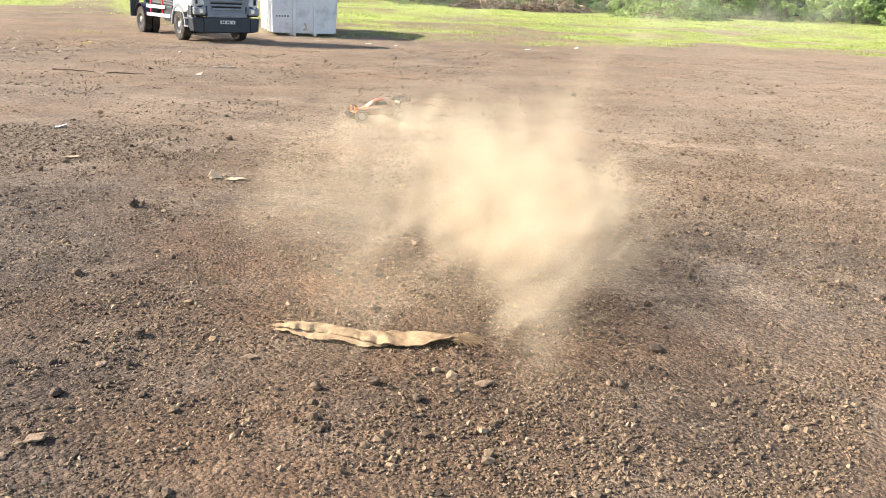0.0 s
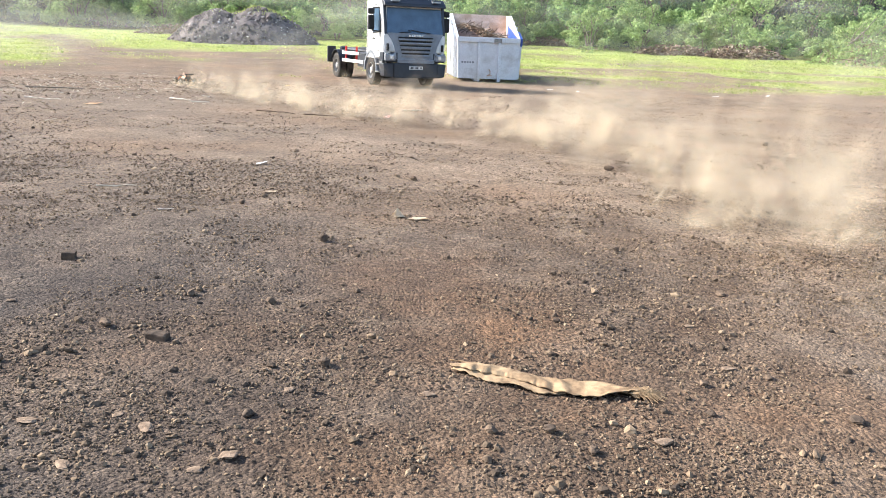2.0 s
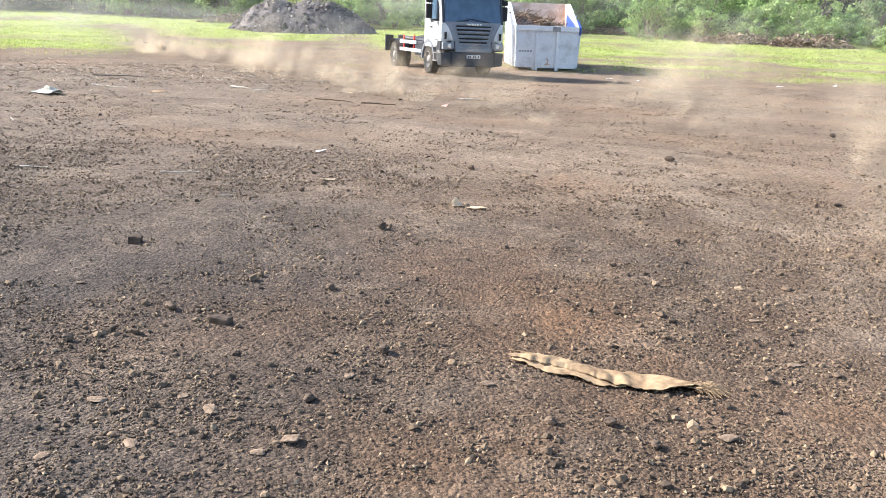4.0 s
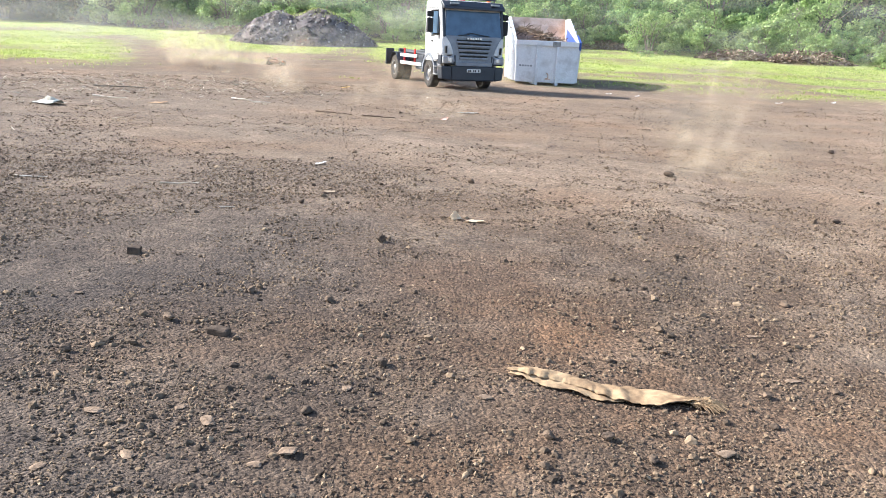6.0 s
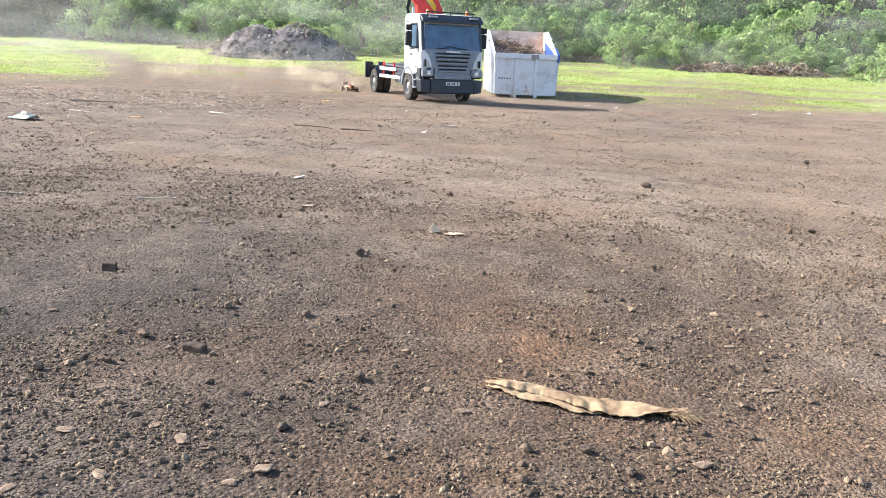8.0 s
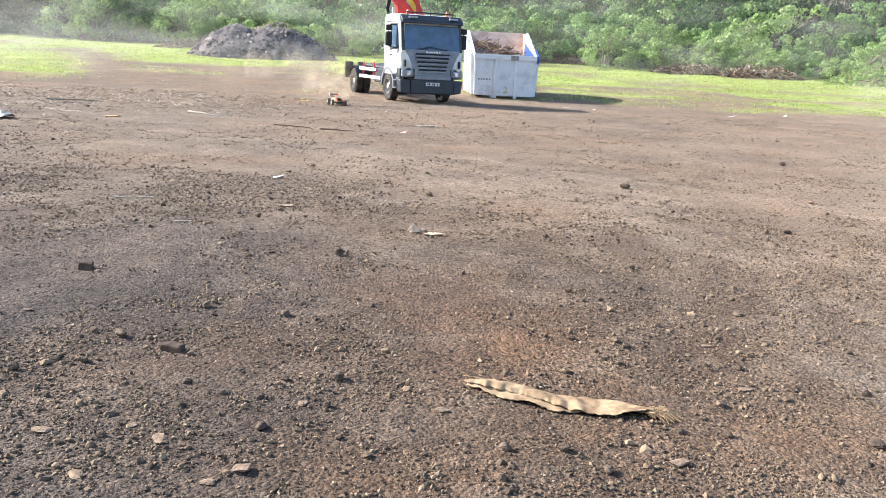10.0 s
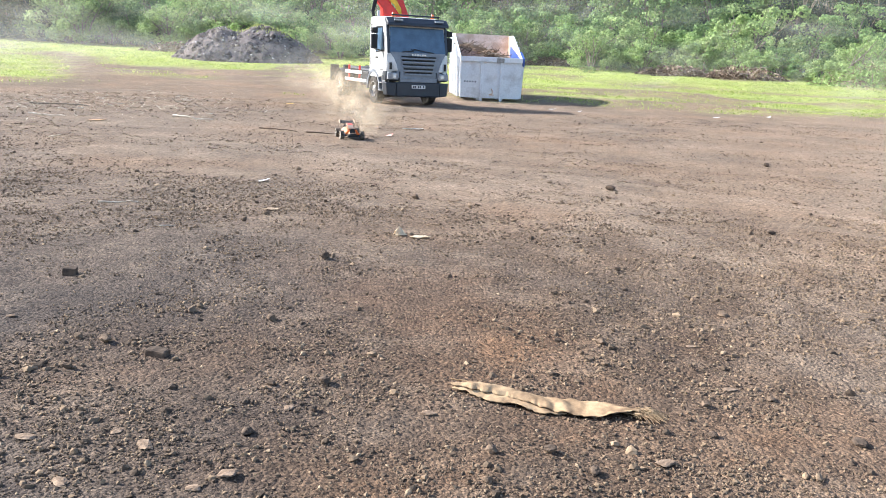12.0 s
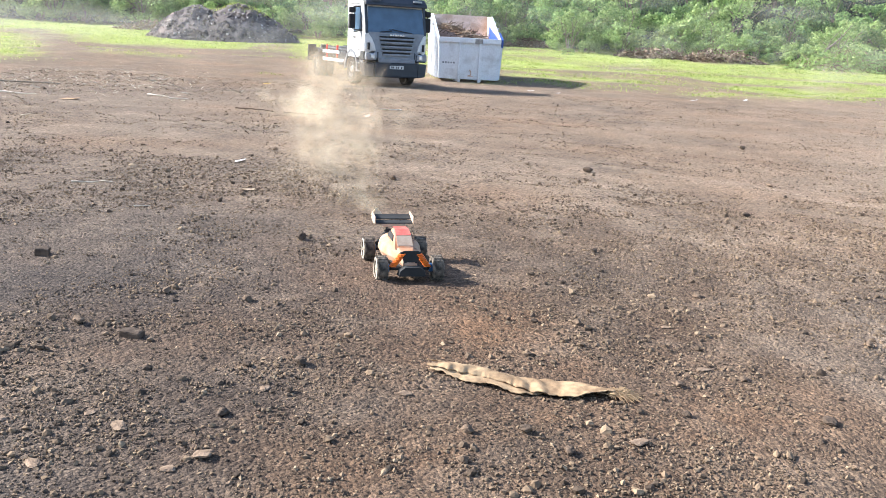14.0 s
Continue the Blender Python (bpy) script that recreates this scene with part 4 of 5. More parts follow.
def round_cab():
    """Soft pressed edges on the cab's panels, and the doors' seams and window frames."""
    T = bpy.data.objects["truck"]
    for ob in T.children_recursive:
        width = {"cab": 0.07, "corner_panel": 0.03, "front_panel": 0.02, "sun_visor": 0.025, "bumper_corner": 0.035, "lamp_surround": 0.02}.get(ob.name.split(".")[0])
        if width:
            m = ob.modifiers.new("edge", "BEVEL")
            m.width, m.segments, m.limit_method, m.angle_limit = width, 3, "ANGLE", radians(24)
            ob.data.shade_smooth()
            ob.data.set_sharp_from_angle(angle=radians(50))
    for s in (-1, 1):
        x = s * 1.222
        for y0, y1, z0, z1 in ((-1.06, -1.045, 1.24, 1.86), (0.36, 0.375, 1.2, 2.74), (-1.05, -0.62, 1.235, 1.25), (-0.8, 0.37, 2.735, 2.75)):
            bm = bmesh.new()
            box(bm, x - 0.006, x + 0.006, y0, y1, z0, z1)
            part("door_seam", bm, BLACK, T)
        bm = bmesh.new()
        ring = [(-1.10, 1.86), (-0.18, 1.79), (-0.18, 2.68), (-0.90, 2.68)]
        loft(bm, [[(s * 1.205, y, z) for y, z in ring], [(s * 1.224, y, z) for y, z in ring]])
        part("window_frame", bm, BLACK, T)
    bm = bmesh.new()
    prof = [(-0.72, 1.36), (-0.50, 1.34), (-0.44, 1.46), (-0.56, 1.58), (-0.70, 1.52)]
    loft(bm, [[(-1.219, y, z) for y, z in prof], [(-1.226, y, z) for y, z in prof]])
    part("decal", bm, PALEGREEN, T, "faded pale green decal")


def raise_cab():
    """The cab stands a little taller over the bumper line."""
    for ob in bpy.data.objects["truck"].children_recursive:
        if ob.type == "MESH" and not ob.parent.name.startswith("wheel"):
            for v in ob.data.vertices:
                if v.co.z > 0.95 and v.co.y < 0.66:
                    v.co.z = 0.95 + (v.co.z - 0.95) * 1.085


TYRE = mat("dusty_tyre", (0.075, 0.066, 0.058), (0.03, 0.028, 0.026), 0.9, 0, 5, 60, 0.4)
RIM = mat("grey_rim", (0.34, 0.33, 0.32), (0.2, 0.19, 0.18), 0.5, 0.4, 8, 60, 0.2)
GRILLE = mat("grille_grey", (0.21, 0.235, 0.28), None, 0.4, 0, 6, 60, 0.1)
CHROME = mat("chrome", (0.7, 0.7, 0.72), None, 0.25, 0.7, 8, 60, 0.05)
LAMPGLASS = mat("lamp_glass", (0.27, 0.29, 0.32), None, 0.12, 0.2, 8, 60, 0.05)
PALEGREEN = mat("faded_green", (0.45, 0.62, 0.42), None, 0.5, 0, 8, 60, 0.05)
build_truck()
round_cab()
raise_cab()


# ---- roll-off skip with its load ----


def build_skip():
    S = tagged(new("roll_off_skip"), "white steel roll-off skip with blue rim, loaded with branches", "skip")
    S.matrix_world = pose(2.30, 37.3, height(2.30, 37.3) + 0.02, 0, 0, 4)
    w, l, zf, zr, b = 1.28, 4.3, 1.83, 2.84, 0.16
    bm = bmesh.new()
    box(bm, -w + 0.1, w - 0.1, 0.0, l, b, b + 0.06)
    for s in (-0.5, 0.5):
        box(bm, s - 0.07, s + 0.07, 0.0, l, 0.0, b, 0.01)
    part("floor_frame", bm, WHITE, S)
    bm = bmesh.new()
    box(bm, -w, w, -0.03, 0.03, 0.1, 1.62)
    front = part("front_wall", bm, SKIPWHITE, S, "white painted front wall with scuffs")
    bm = bmesh.new()
    box(bm, -w - 0.06, w + 0.06, -0.12, 0.06, 1.62, zf, 0.015)
    top = part("top_rail", bm, SKIPWHITE, front)
    bm = bmesh.new()
    box(bm, 0.22, 0.55, -0.14, -0.10, 1.60, 1.80, 0.01)
    box(bm, 0.3, 0.5, -0.18, -0.12, 1.7, 1.74)
    part("latch", bm, RIM, top)
    for x in (-0.40, 0.46):
        bm = bmesh.new()
        box(bm, x - 0.055, x + 0.055, -0.14, -0.03, -0.02, 1.62, 0.01)
        part("rib", bm, SKIPWHITE, front)
    for x0, x1 in ((-w, -0.46), (0.52, w)):
        bm = bmesh.new()
        box(bm, x0 + 0.02, x1, -0.06, -0.03, 1.0, 1.05)
        part("swage_line", bm, SKIPWHITE, front)
    for k in range(5):
        bm = bmesh.new()
        box(bm, -1.14 + k * 0.115, -1.07 + k * 0.115, -0.038, -0.03, 0.74, 0.81)
        part("stencil_bar", bm, GREYBLUE, front)
    bm = bmesh.new()
    tube(bm, [(0.05, -0.05, 0.5), (0.1, -0.12, 0.42), (0.1, -0.12, 0.3), (-0.02, -0.05, 0.24)], 0.025, 6)
    box(bm, -0.02, 0.2, -0.06, -0.03, 0.22, 0.26)
    part("hook_eye", bm, RUST, front)
    for s in (-1, 1):
        bm = bmesh.new()
        prof = [(0.0, 0.12), (l, 0.12), (l, zr), (l - 1.3, zr), (0.0, zf)]
        loft(bm, [[(s * (w + 0.10 * (z / zr)), y, z) for y, z in prof], [(s * (w + 0.10 * (z / zr) - 0.05), y, z) for y, z in prof]])
        wall = part("side_wall", bm, SKIPWHITE, S)
        bm = bmesh.new()
        prof = [(0.08, 0.3), (l - 0.07, 0.3), (l - 0.07, zr - 0.02), (l - 1.3, zr - 0.02), (0.08, zf - 0.02)]
        loft(bm, [[(s * (w + 0.10 * (z / zr) - dx), y, z) for y, z in prof] for dx in (0.054, 0.066)])
        part("side_lining", bm, RUST if s > 0 else RUSTDARK, wall, "rusty inner face")
        for k in range(6):
            y = 0.25 + k * 0.76
            bm = bmesh.new()
            zt = zf + (zr - zf) * min(1, y / (l - 1.3))
            loft(bm, [[(s * (w + 0.02), y - 0.05, 0.12), (s * (w + 0.12), y - 0.05, 0.12), (s * (w + 0.2), y - 0.05, zt - 0.1), (s * (w + 0.05), y - 0.05, zt - 0.1)], [(s * (w + 0.02), y + 0.05, 0.12), (s * (w + 0.12), y + 0.05, 0.12), (s * (w + 0.2), y + 0.05, zt - 0.1), (s * (w + 0.05), y + 0.05, zt - 0.1)]])
            part("rib", bm, SKIPWHITE, wall)
        if s > 0:
            bm = bmesh.new()
            line = [(0.0, zf), (0.9, zf + (zr - zf) * 0.9 / (l - 1.3))]
            loft(bm, [[(s * (w + 0.17), y, z - 0.34), (s * (w + 0.17), y, z - 0.01), (s * (w + 0.095), y, z - 0.01), (s * (w + 0.095), y, z - 0.34)] for y, z in line])
            part("rim", bm, BLUE, wall, "blue painted rim")
            bm = bmesh.new()
            prof = [(0.1, 1.2), (3.3, 1.2), (3.3, 2.42), (0.1, zf - 0.03)]
            loft(bm, [[(s * (w + 0.10 * (z / zr) - dx), y, z) for y, z in prof] for dx in (0.070, 0.078)])
            part("blue_patch", bm, BLUE, wall, "blue painted patch of the inner face")
    bm = bmesh.new()
    prof = [(l - 0.95, 0.12), (l - 0.95, 1.55), (l - 0.10, zr + 0.03), (l, zr + 0.03), (l - 0.85, 1.50), (l - 0.85, 0.12)]
    loft(bm, [[(x, y, z) for y, z in prof] for x in (-w - 0.03, w + 0.03)])
    part("rear_door", bm, RUST, S, "rusty inside of the rear door")
    # the load
    rng = np.random.default_rng(71)
    bm = bmesh.new()
    for i in range(240):
        x, y = rng.uniform(-1.05, 1.05), rng.uniform(0.3, 3.4)
        z = 1.72 + 0.5 * smooth01((1.0 - x) / 2.0) + 0.12 * y / 4 + rng.uniform(-0.1, 0.12)
        d = Vector((rng.normal(), rng.normal(), rng.normal() * 0.4)).normalized() * rng.uniform(0.12, 0.5)
        tube(bm, [Vector((x, y, z)) - d, Vector((x, y, z)) + d], [0.025, 0.012], 4)
    box(bm, -1.2, 1.2, 0.1, 3.3, 0.3, 1.64)
    ob = part("green_waste", bm, DRY)
    ob.matrix_world = S.matrix_world.copy()
    tagged(ob, "tangle of brown cut branches filling the skip", "branches", kind="stuff")


RUSTDARK = mat("dark_rust", (0.22, 0.14, 0.095), (0.13, 0.08, 0.055), 0.9, 0.1, 2.5, 30, 0.3)
SKIPWHITE = mat("chalky_white_paint", (0.66, 0.68, 0.70), (0.46, 0.46, 0.46), 0.6, 0, 1.6, 18, 0.1, 0.005, 0, (0.28, 0.5))
build_skip()


# ---- jute sack ----


def build_sack():
    """An empty jute sack lying in a long fold, with a loose lower flap and a frayed end."""
    J = tagged(new("jute_sack"), "empty tan jute sack lying crumpled on the dirt", "sack")
    a, b = Vector((0.16, 4.43, 0)), Vector((1.19, 4.16, 0))
    L = (b - a).length
    ang = math.degrees(math.atan2(b.y - a.y, b.x - a.x))
    ca, sa = math.cos(radians(ang)), math.sin(radians(ang))
    base = height(0.6, 4.35)
    J.matrix_world = pose(a.x, a.y, base, 0, 0, ang)

    def front(u):
        return -0.050 - 0.085 * smooth01((u - 0.26) / 0.42) + 0.092 * smooth01((u - 0.74) / 0.24)

    def back(u):
        return 0.022 + 0.030 * smooth01(u / 0.25) + 0.012 * math.sin(u * 9) - 0.05 * smooth01((u - 0.78) / 0.2)

    def cloth(name, back_edge, front_edge, height_of, u0, u1, nu, nv, seed):
        bm = bmesh.new()
        g = []
        for i in range(nu):
            u = u0 + (u1 - u0) * i / (nu - 1)
            ragged = 0.014 * noise.noise(Vector((u * 30, seed, 2))) + 0.008 * noise.noise(Vector((u * 90, seed, 5)))
            row = []
            for j in range(nv):
                t = j / (nv - 1)
                v = back_edge(u) + (front_edge(u) + ragged - back_edge(u)) * t
                wrinkle = noise.noise(Vector((u * 6, v * 14, seed))) * 0.007 + noise.noise(Vector((u * 22, v * 40, seed + 4))) * 0.005 + noise.noise(Vector((u * 50, v * 90, seed + 8))) * 0.0025
                crease = 0.006 * math.sin(u * 52 + v * 60 + 4 * noise.noise(Vector((u * 4, v * 8, seed)))) * smooth01((u - 0.42) * 7) * smooth01((0.72 - u) * 9)
                end = 0.016 * noise.noise(Vector((v * 40, seed, 9))) if i in (0, nu - 1) else 0.0
                wx, wy = a.x + ca * (u * L) - sa * v, a.y + sa * (u * L) + ca * v
                lie = height(wx, wy) - base
                row.append(bm.verts.new((u * L + end, v, lie + max(0.006, height_of(u, t) + wrinkle + crease))))
            g.append(row)
        for p, q in zip(g, g[1:]):
            for j in range(nv - 1):
                bm.faces.new((p[j], q[j], q[j + 1], p[j + 1]))
        ob = part(name, bm, JUTE, J, smooth=True)
        m = ob.modifiers.new("thickness", "SOLIDIFY")
        m.thickness = 0.004
        return ob

    def roll_height(u, t):
        top = (0.042 - 0.018 * smooth01((u - 0.3) / 0.4)) * math.sin(math.pi * min(1, 0.08 + 0.80 * t)) ** 0.8
        lip = 0.019 * (1 - smooth01((u - 0.25) / 0.35)) + 0.034 * smooth01((u - 0.74) / 0.1)
        return 0.008 + max(top * (0.5 + 0.5 * smooth01(u * 8)), lip * t)

    cloth("upper_fold", back, front, roll_height, 0.0, 0.96, 110, 22, 1.3)
    cloth("lower_flap", lambda u: -0.035, lambda u: -0.080 - 0.052 * smooth01(u / 0.5) + 0.012 * math.sin(u * 23) + 0.03 * smooth01((u - 0.55) / 0.15), lambda u, t: 0.010 + 0.012 * (1 - t) + 0.010 * t * max(0, math.sin(u * 21)), 0.02, 0.72, 80, 12, 7.7)
    cloth("mouth_flap", lambda u: 0.05, lambda u: 0.015, lambda u, t: 0.030 + 0.014 * t, -0.015, 0.16, 20, 7, 4.1)
    cloth("end_flap", lambda u: 0.055, lambda u: -0.045, lambda u, t: 0.010 + 0.008 * t, 0.80, 1.0, 24, 10, 2.9)
    rng = random.Random(5)
    bm = bmesh.new()
    for k in range(130):
        u, v = rng.uniform(0.92, 0.99), rng.uniform(-0.06, 0.03)
        lie = height(a.x + ca * u * L - sa * v, a.y + sa * u * L + ca * v) - base
        p = Vector((u * L, v, lie + rng.uniform(0.012, 0.03)))
        d = Vector((rng.uniform(0.02, 0.13), rng.uniform(-0.07, 0.05), rng.uniform(-0.004, 0.012)))
        tube(bm, [p, p + d * 0.5 + Vector((0, 0, rng.uniform(0, 0.02))), Vector((*(p + d).xy, lie + 0.012))], [0.0028, 0.0024, 0.0014], 4)
    part("frayed_threads", bm, JUTE, J, "loose frayed jute threads")


JUTE = mat("jute", (0.40, 0.28, 0.165), (0.19, 0.125, 0.075), 0.95, 0, 11, 170, 0.5, 0.004, 0, (0.34, 0.62))
build_sack()


# ---- stones, sticks and litter on the lot ----

for _i, (_x, _y, _s, _q, _k) in enumerate([
        (0.61, 3.66, 0.034, 0.75, 0), (1.01, 3.80, 0.026, 0.7, 0), (-0.91, 7.29, 0.045, 1.2, 0), (2.67, 12.58, 0.075, 0.75, 0), (2.2, 3.92, 0.05, 0.45, 0), (-1.05, 5.55, 0.035, 0.9, 1),
        (1.55, 4.35, 0.030, 0.6, 1), (2.25, 6.2, 0.04, 0.7, 1), (-2.3, 4.35, 0.032, 0.8, 0), (3.05, 5.15, 0.032, 0.8, 1), (-0.55, 4.05, 0.022, 0.9, 0), (0.3, 3.35, 0.024, 0.8, 1),
        (3.9, 9.5, 0.05, 0.6, 0), (-2.0, 9.0, 0.045, 0.8, 1), (5.2, 12.0, 0.06, 0.6, 1), (6.5, 16.5, 0.065, 0.8, 0), (1.7, 7.4, 0.032, 0.8, 0), (4.4, 7.4, 0.04, 0.7, 0), (-0.2, 10.8, 0.05, 0.9, 1)]):
    rock(_x, _y, _s * 0.82, _q, _i * 2 + _k, turn=_i * 47.0)


PALEROCK = mat("rock_pale", (0.285, 0.205, 0.145), (0.15, 0.105, 0.074), 0.95, 0, 16, 120, 0.6, 0.006)
for _i, (_x, _y) in enumerate([(-1.8, 3.62), (-1.42, 3.7), (-1.25, 3.58), (-0.93, 3.22), (-1.79, 3.07), (-1.48, 3.22), (-0.81, 3.32), (-0.68, 4.05), (-0.82, 4.34), (0.03, 4.04), (-0.82, 3.74), (0.33, 3.63), (1.79, 4.64), (1.97, 4.5), (1.48, 3.98), (1.14, 3.62), (0.79, 3.5), (1.16, 5.33), (1.8, 5.45), (-1.63, 5.7), (-0.92, 7.33), (-2.73, 5.39), (-0.54, 4.42), (-1.96, 4.98)]):
    _pale = _i < 8 or _i % 3 == 0
    rock(_x, _y, (0.022 if _pale else 0.018) + 0.016 * random.Random(_i).random(), 0.28 if _pale else 0.75, 60 + _i, "stone", PALEROCK if _pale else None, "flat pale tan stone set in the dirt" if _pale else "rough dark grey stone lying on the dirt", _i * 61.0, 1.5)



def build_slab(x, y, lx, ly, lz, turn, seed, label):
    """A broken piece of dark block with worn edges."""
    bm = bmesh.new()
    box(bm, -lx / 2, lx / 2, -ly / 2, ly / 2, -0.004, lz, 0.012)
    bmesh.ops.subdivide_edges(bm, edges=bm.edges[:], cuts=2, use_grid_fill=True)
    for v in bm.verts:
        v.co += Vector(noise.noise_vector(v.co * 22 + Vector((seed, 0, 0)))) * 0.006
    ob = part("block_piece", bm, ROCKS[0])
    ob.matrix_world = pose(x, y, height(x, y) - 0.006, 2, 3, turn)
    tagged(ob, label, "block")


build_slab(-1.58, 4.80, 0.13, 0.08, 0.045, -14, 1.0, "broken dark grey block piece lying flat on dirt")
build_slab(-2.82, 6.52, 0.105, 0.08, 0.065, 8, 2.0, "dark grey block piece standing on the dirt")


def build_stick(x, y, length, r, turn, seed, material, label, name="stick"):
    rng = random.Random(seed)
    n = 9
    d = Vector((math.cos(radians(turn)), math.sin(radians(turn)), 0))
    p = [Vector((0, 0, 0))]
    for k in range(1, n):
        p.append(p[-1] + d * (length / (n - 1)) + Vector((rng.uniform(-1, 1), rng.uniform(-1, 1), 0)) * length * 0.025)
    pts = [Vector((q.x, q.y, height(x + q.x, y + q.y) - height(x, y) + r * (0.9 + 0.5 * rng.random()))) for q in p]
    bm = bmesh.new()
    tube(bm, pts, [r * (1.1 - 0.7 * k / n) for k in range(n)], 7)
    for k in (3, 6):
        e = pts[k] + Vector((rng.uniform(-1, 1), rng.uniform(-1, 1), 0.1)) * length * 0.08
        tube(bm, [pts[k], e], [r * 0.5, r * 0.2], 5)
    ob = part(name, bm, material)
    ob.matrix_world = pose(x, y, height(x, y))
    tagged(ob, label, "stick", "sticks on the lot")


PALEWOOD = mat("bleached_wood", (0.62, 0.56, 0.48), (0.45, 0.38, 0.3), 0.9, 0, 8, 60, 0.3)
DARKWOOD = mat("dark_wood", (0.10, 0.07, 0.05), None, 0.9, 0, 8, 60, 0.4)
build_stick(-6.75, 22.2, 0.85, 0.02, -38, 1, PALEWOOD, "bleached broken stick lying on the gravel")
build_stick(-6.0, 21.4, 0.45, 0.015, 10, 2, PALEWOOD, "short bleached stick on the gravel")
build_stick(-4.1, 20.1, 1.1, 0.015, -28, 3, DARKWOOD, "long thin dark stick on the gravel")
build_stick(-2.9, 19.4, 0.8, 0.016, -6, 4, DARKWOOD, "dark stick lying on the gravel")
build_stick(-3.85, 9.75, 0.42, 0.008, 8, 5, PALEWOOD, "thin pale twig lying on the dirt")
build_stick(-2.75, 8.5, 0.16, 0.007, 14, 6, PALEWOOD, "short pale twig on the dirt")
build_stick(-5.6, 9.6, 0.5, 0.009, 6, 7, PALEWOOD, "pale twig lying among the gravel")
build_stick(-9.9, 21.0, 1.2, 0.016, -20, 8, PALEWOOD, "weathered branch lying on the lot")
build_stick(-11.5, 24.5, 1.6, 0.022, 12, 9, BARK, "dead branch among strewn plant litter")


def build_scrap(x, y, w, h, lift, turn, seed, material, label):
    """A crumpled scrap of paper or plastic, one corner raised."""
    rng = random.Random(seed)
    bm = bmesh.new()
    n = 7
    g = [[bm.verts.new((w * (i / (n - 1) - 0.5) * (1 - 0.5 * j / (n - 1)), h * (j / (n - 1) - 0.5), 0.008 + lift * (i / (n - 1)) ** 2 * (1 - j / (n - 1)) + 0.05 * w * rng.uniform(0, 1))) for i in range(n)] for j in range(n)]
    for p, q in zip(g, g[1:]):
        for i in range(n - 1):
            bm.faces.new((p[i], p[i + 1], q[i + 1], q[i]))
    ob = part("scrap", bm, material)
    m = ob.modifiers.new("thickness", "SOLIDIFY")
    m.thickness = 0.003
    ob.matrix_world = pose(x, y, height(x, y) + 0.002, 0, 0, turn)
    tagged(ob, label, "litter", "litter on the lot")


def build_fold(x, y, w, tall, turn, material, label):
    """A crumpled sheet thrown down in an uneven fold, standing up along one crease."""
    bm = bmesh.new()
    n = 11
    g = []
    for j in range(n):
        v = j / (n - 1) - 0.5
        row = []
        for i in range(n):
            u = i / (n - 1) - 0.5
            ridge = max(0.0, 1 - abs(v + 0.12 * u) * 3.2) * max(0.0, 1 - abs(u + 0.14) * 1.5)
            crease = Vector(noise.noise_vector(Vector((u * 5 + turn, v * 5, 1.0)))) * 0.12 * w
            row.append(bm.verts.new((u * w + crease.x, v * w * 0.75 + crease.y, max(0.004, 0.012 + tall * ridge + abs(crease.z) * 0.8))))
        g.append(row)
    for p, q in zip(g, g[1:]):
        for i in range(n - 1):
            bm.faces.new((p[i], p[i + 1], q[i + 1], q[i]))
    ob = part("scrap", bm, material)
    m = ob.modifiers.new("thickness", "SOLIDIFY")
    m.thickness = 0.003
    ob.matrix_world = pose(x, y, height(x, y) + 0.002, 0, 0, turn)
    tagged(ob, label, "litter", "litter on the lot")


TANCARD = mat("muddy_card", (0.38, 0.29, 0.2), (0.25, 0.18, 0.125), 0.95, 0, 20, 90, 0.4)
OLDPLASTIC = mat("grimy_plastic", (0.52, 0.5, 0.42), (0.36, 0.33, 0.27), 0.6, 0, 9, 60, 0.2)
PAPER = mat("dirty_paper", (0.84, 0.74, 0.56), (0.72, 0.60, 0.43), 0.85, 0, 12, 80, 0.2, translucent=0.45)
FADEDORANGE = mat("faded_orange", (0.6, 0.3, 0.13), (0.5, 0.36, 0.22), 0.6, 0, 14, 60, 0.1)
FADEDRED = mat("faded_red", (0.55, 0.22, 0.17), (0.6, 0.42, 0.36), 0.6, 0, 14, 60, 0.1)
PLASTIC = mat("white_plastic", (0.8, 0.8, 0.8), (0.62, 0.6, 0.56), 0.45, 0, 9, 60, 0.1)
build_fold(-0.30, 8.42, 0.12, 0.09, 25, PAPER, "crumpled cream paper scrap with a raised corner")
build_scrap(-0.10, 8.34, 0.22, 0.09, 0.012, 4, 2, PAPER, "flat torn strip of cream paper")
build_scrap(-2.38, 11.9, 0.16, 0.12, 0.04, 30, 3, PLASTIC, "small white plastic scrap on the gravel")
build_scrap(-1.03, 19.5, 0.26, 0.14, 0.05, 80, 4, FADEDRED, "faded red plastic scrap on the dirt")
build_scrap(-0.52, 21.3, 0.55, 0.14, 0.02, -5, 5, PLASTIC, "torn white plastic strip on the dirt")
build_scrap(-7.8, 19.9, 0.45, 0.3, 0.05, 15, 6, FADEDORANGE, "faded orange plastic scrap on the gravel")
build_scrap(10.9, 33.3, 0.3, 0.16, 0.03, 20, 7, PLASTIC, "white plastic scrap at the grass edge")
build_scrap(13.6, 35.0, 0.26, 0.14, 0.05, 60, 8, PLASTIC, "small pale plastic scrap in the grass")
build_scrap(4.6, 34.0, 0.3, 0.16, 0.03, 10, 9, PLASTIC, "white litter scrap beside the skip's shadow")
build_scrap(5.6, 33.4, 0.2, 0.12, 0.03, 50, 10, PLASTIC, "white litter scrap on the dirt")
build_fold(-9.75, 18.5, 0.62, 0.16, 160, OLDPLASTIC, "crumpled whitish plastic sheet on the ground")
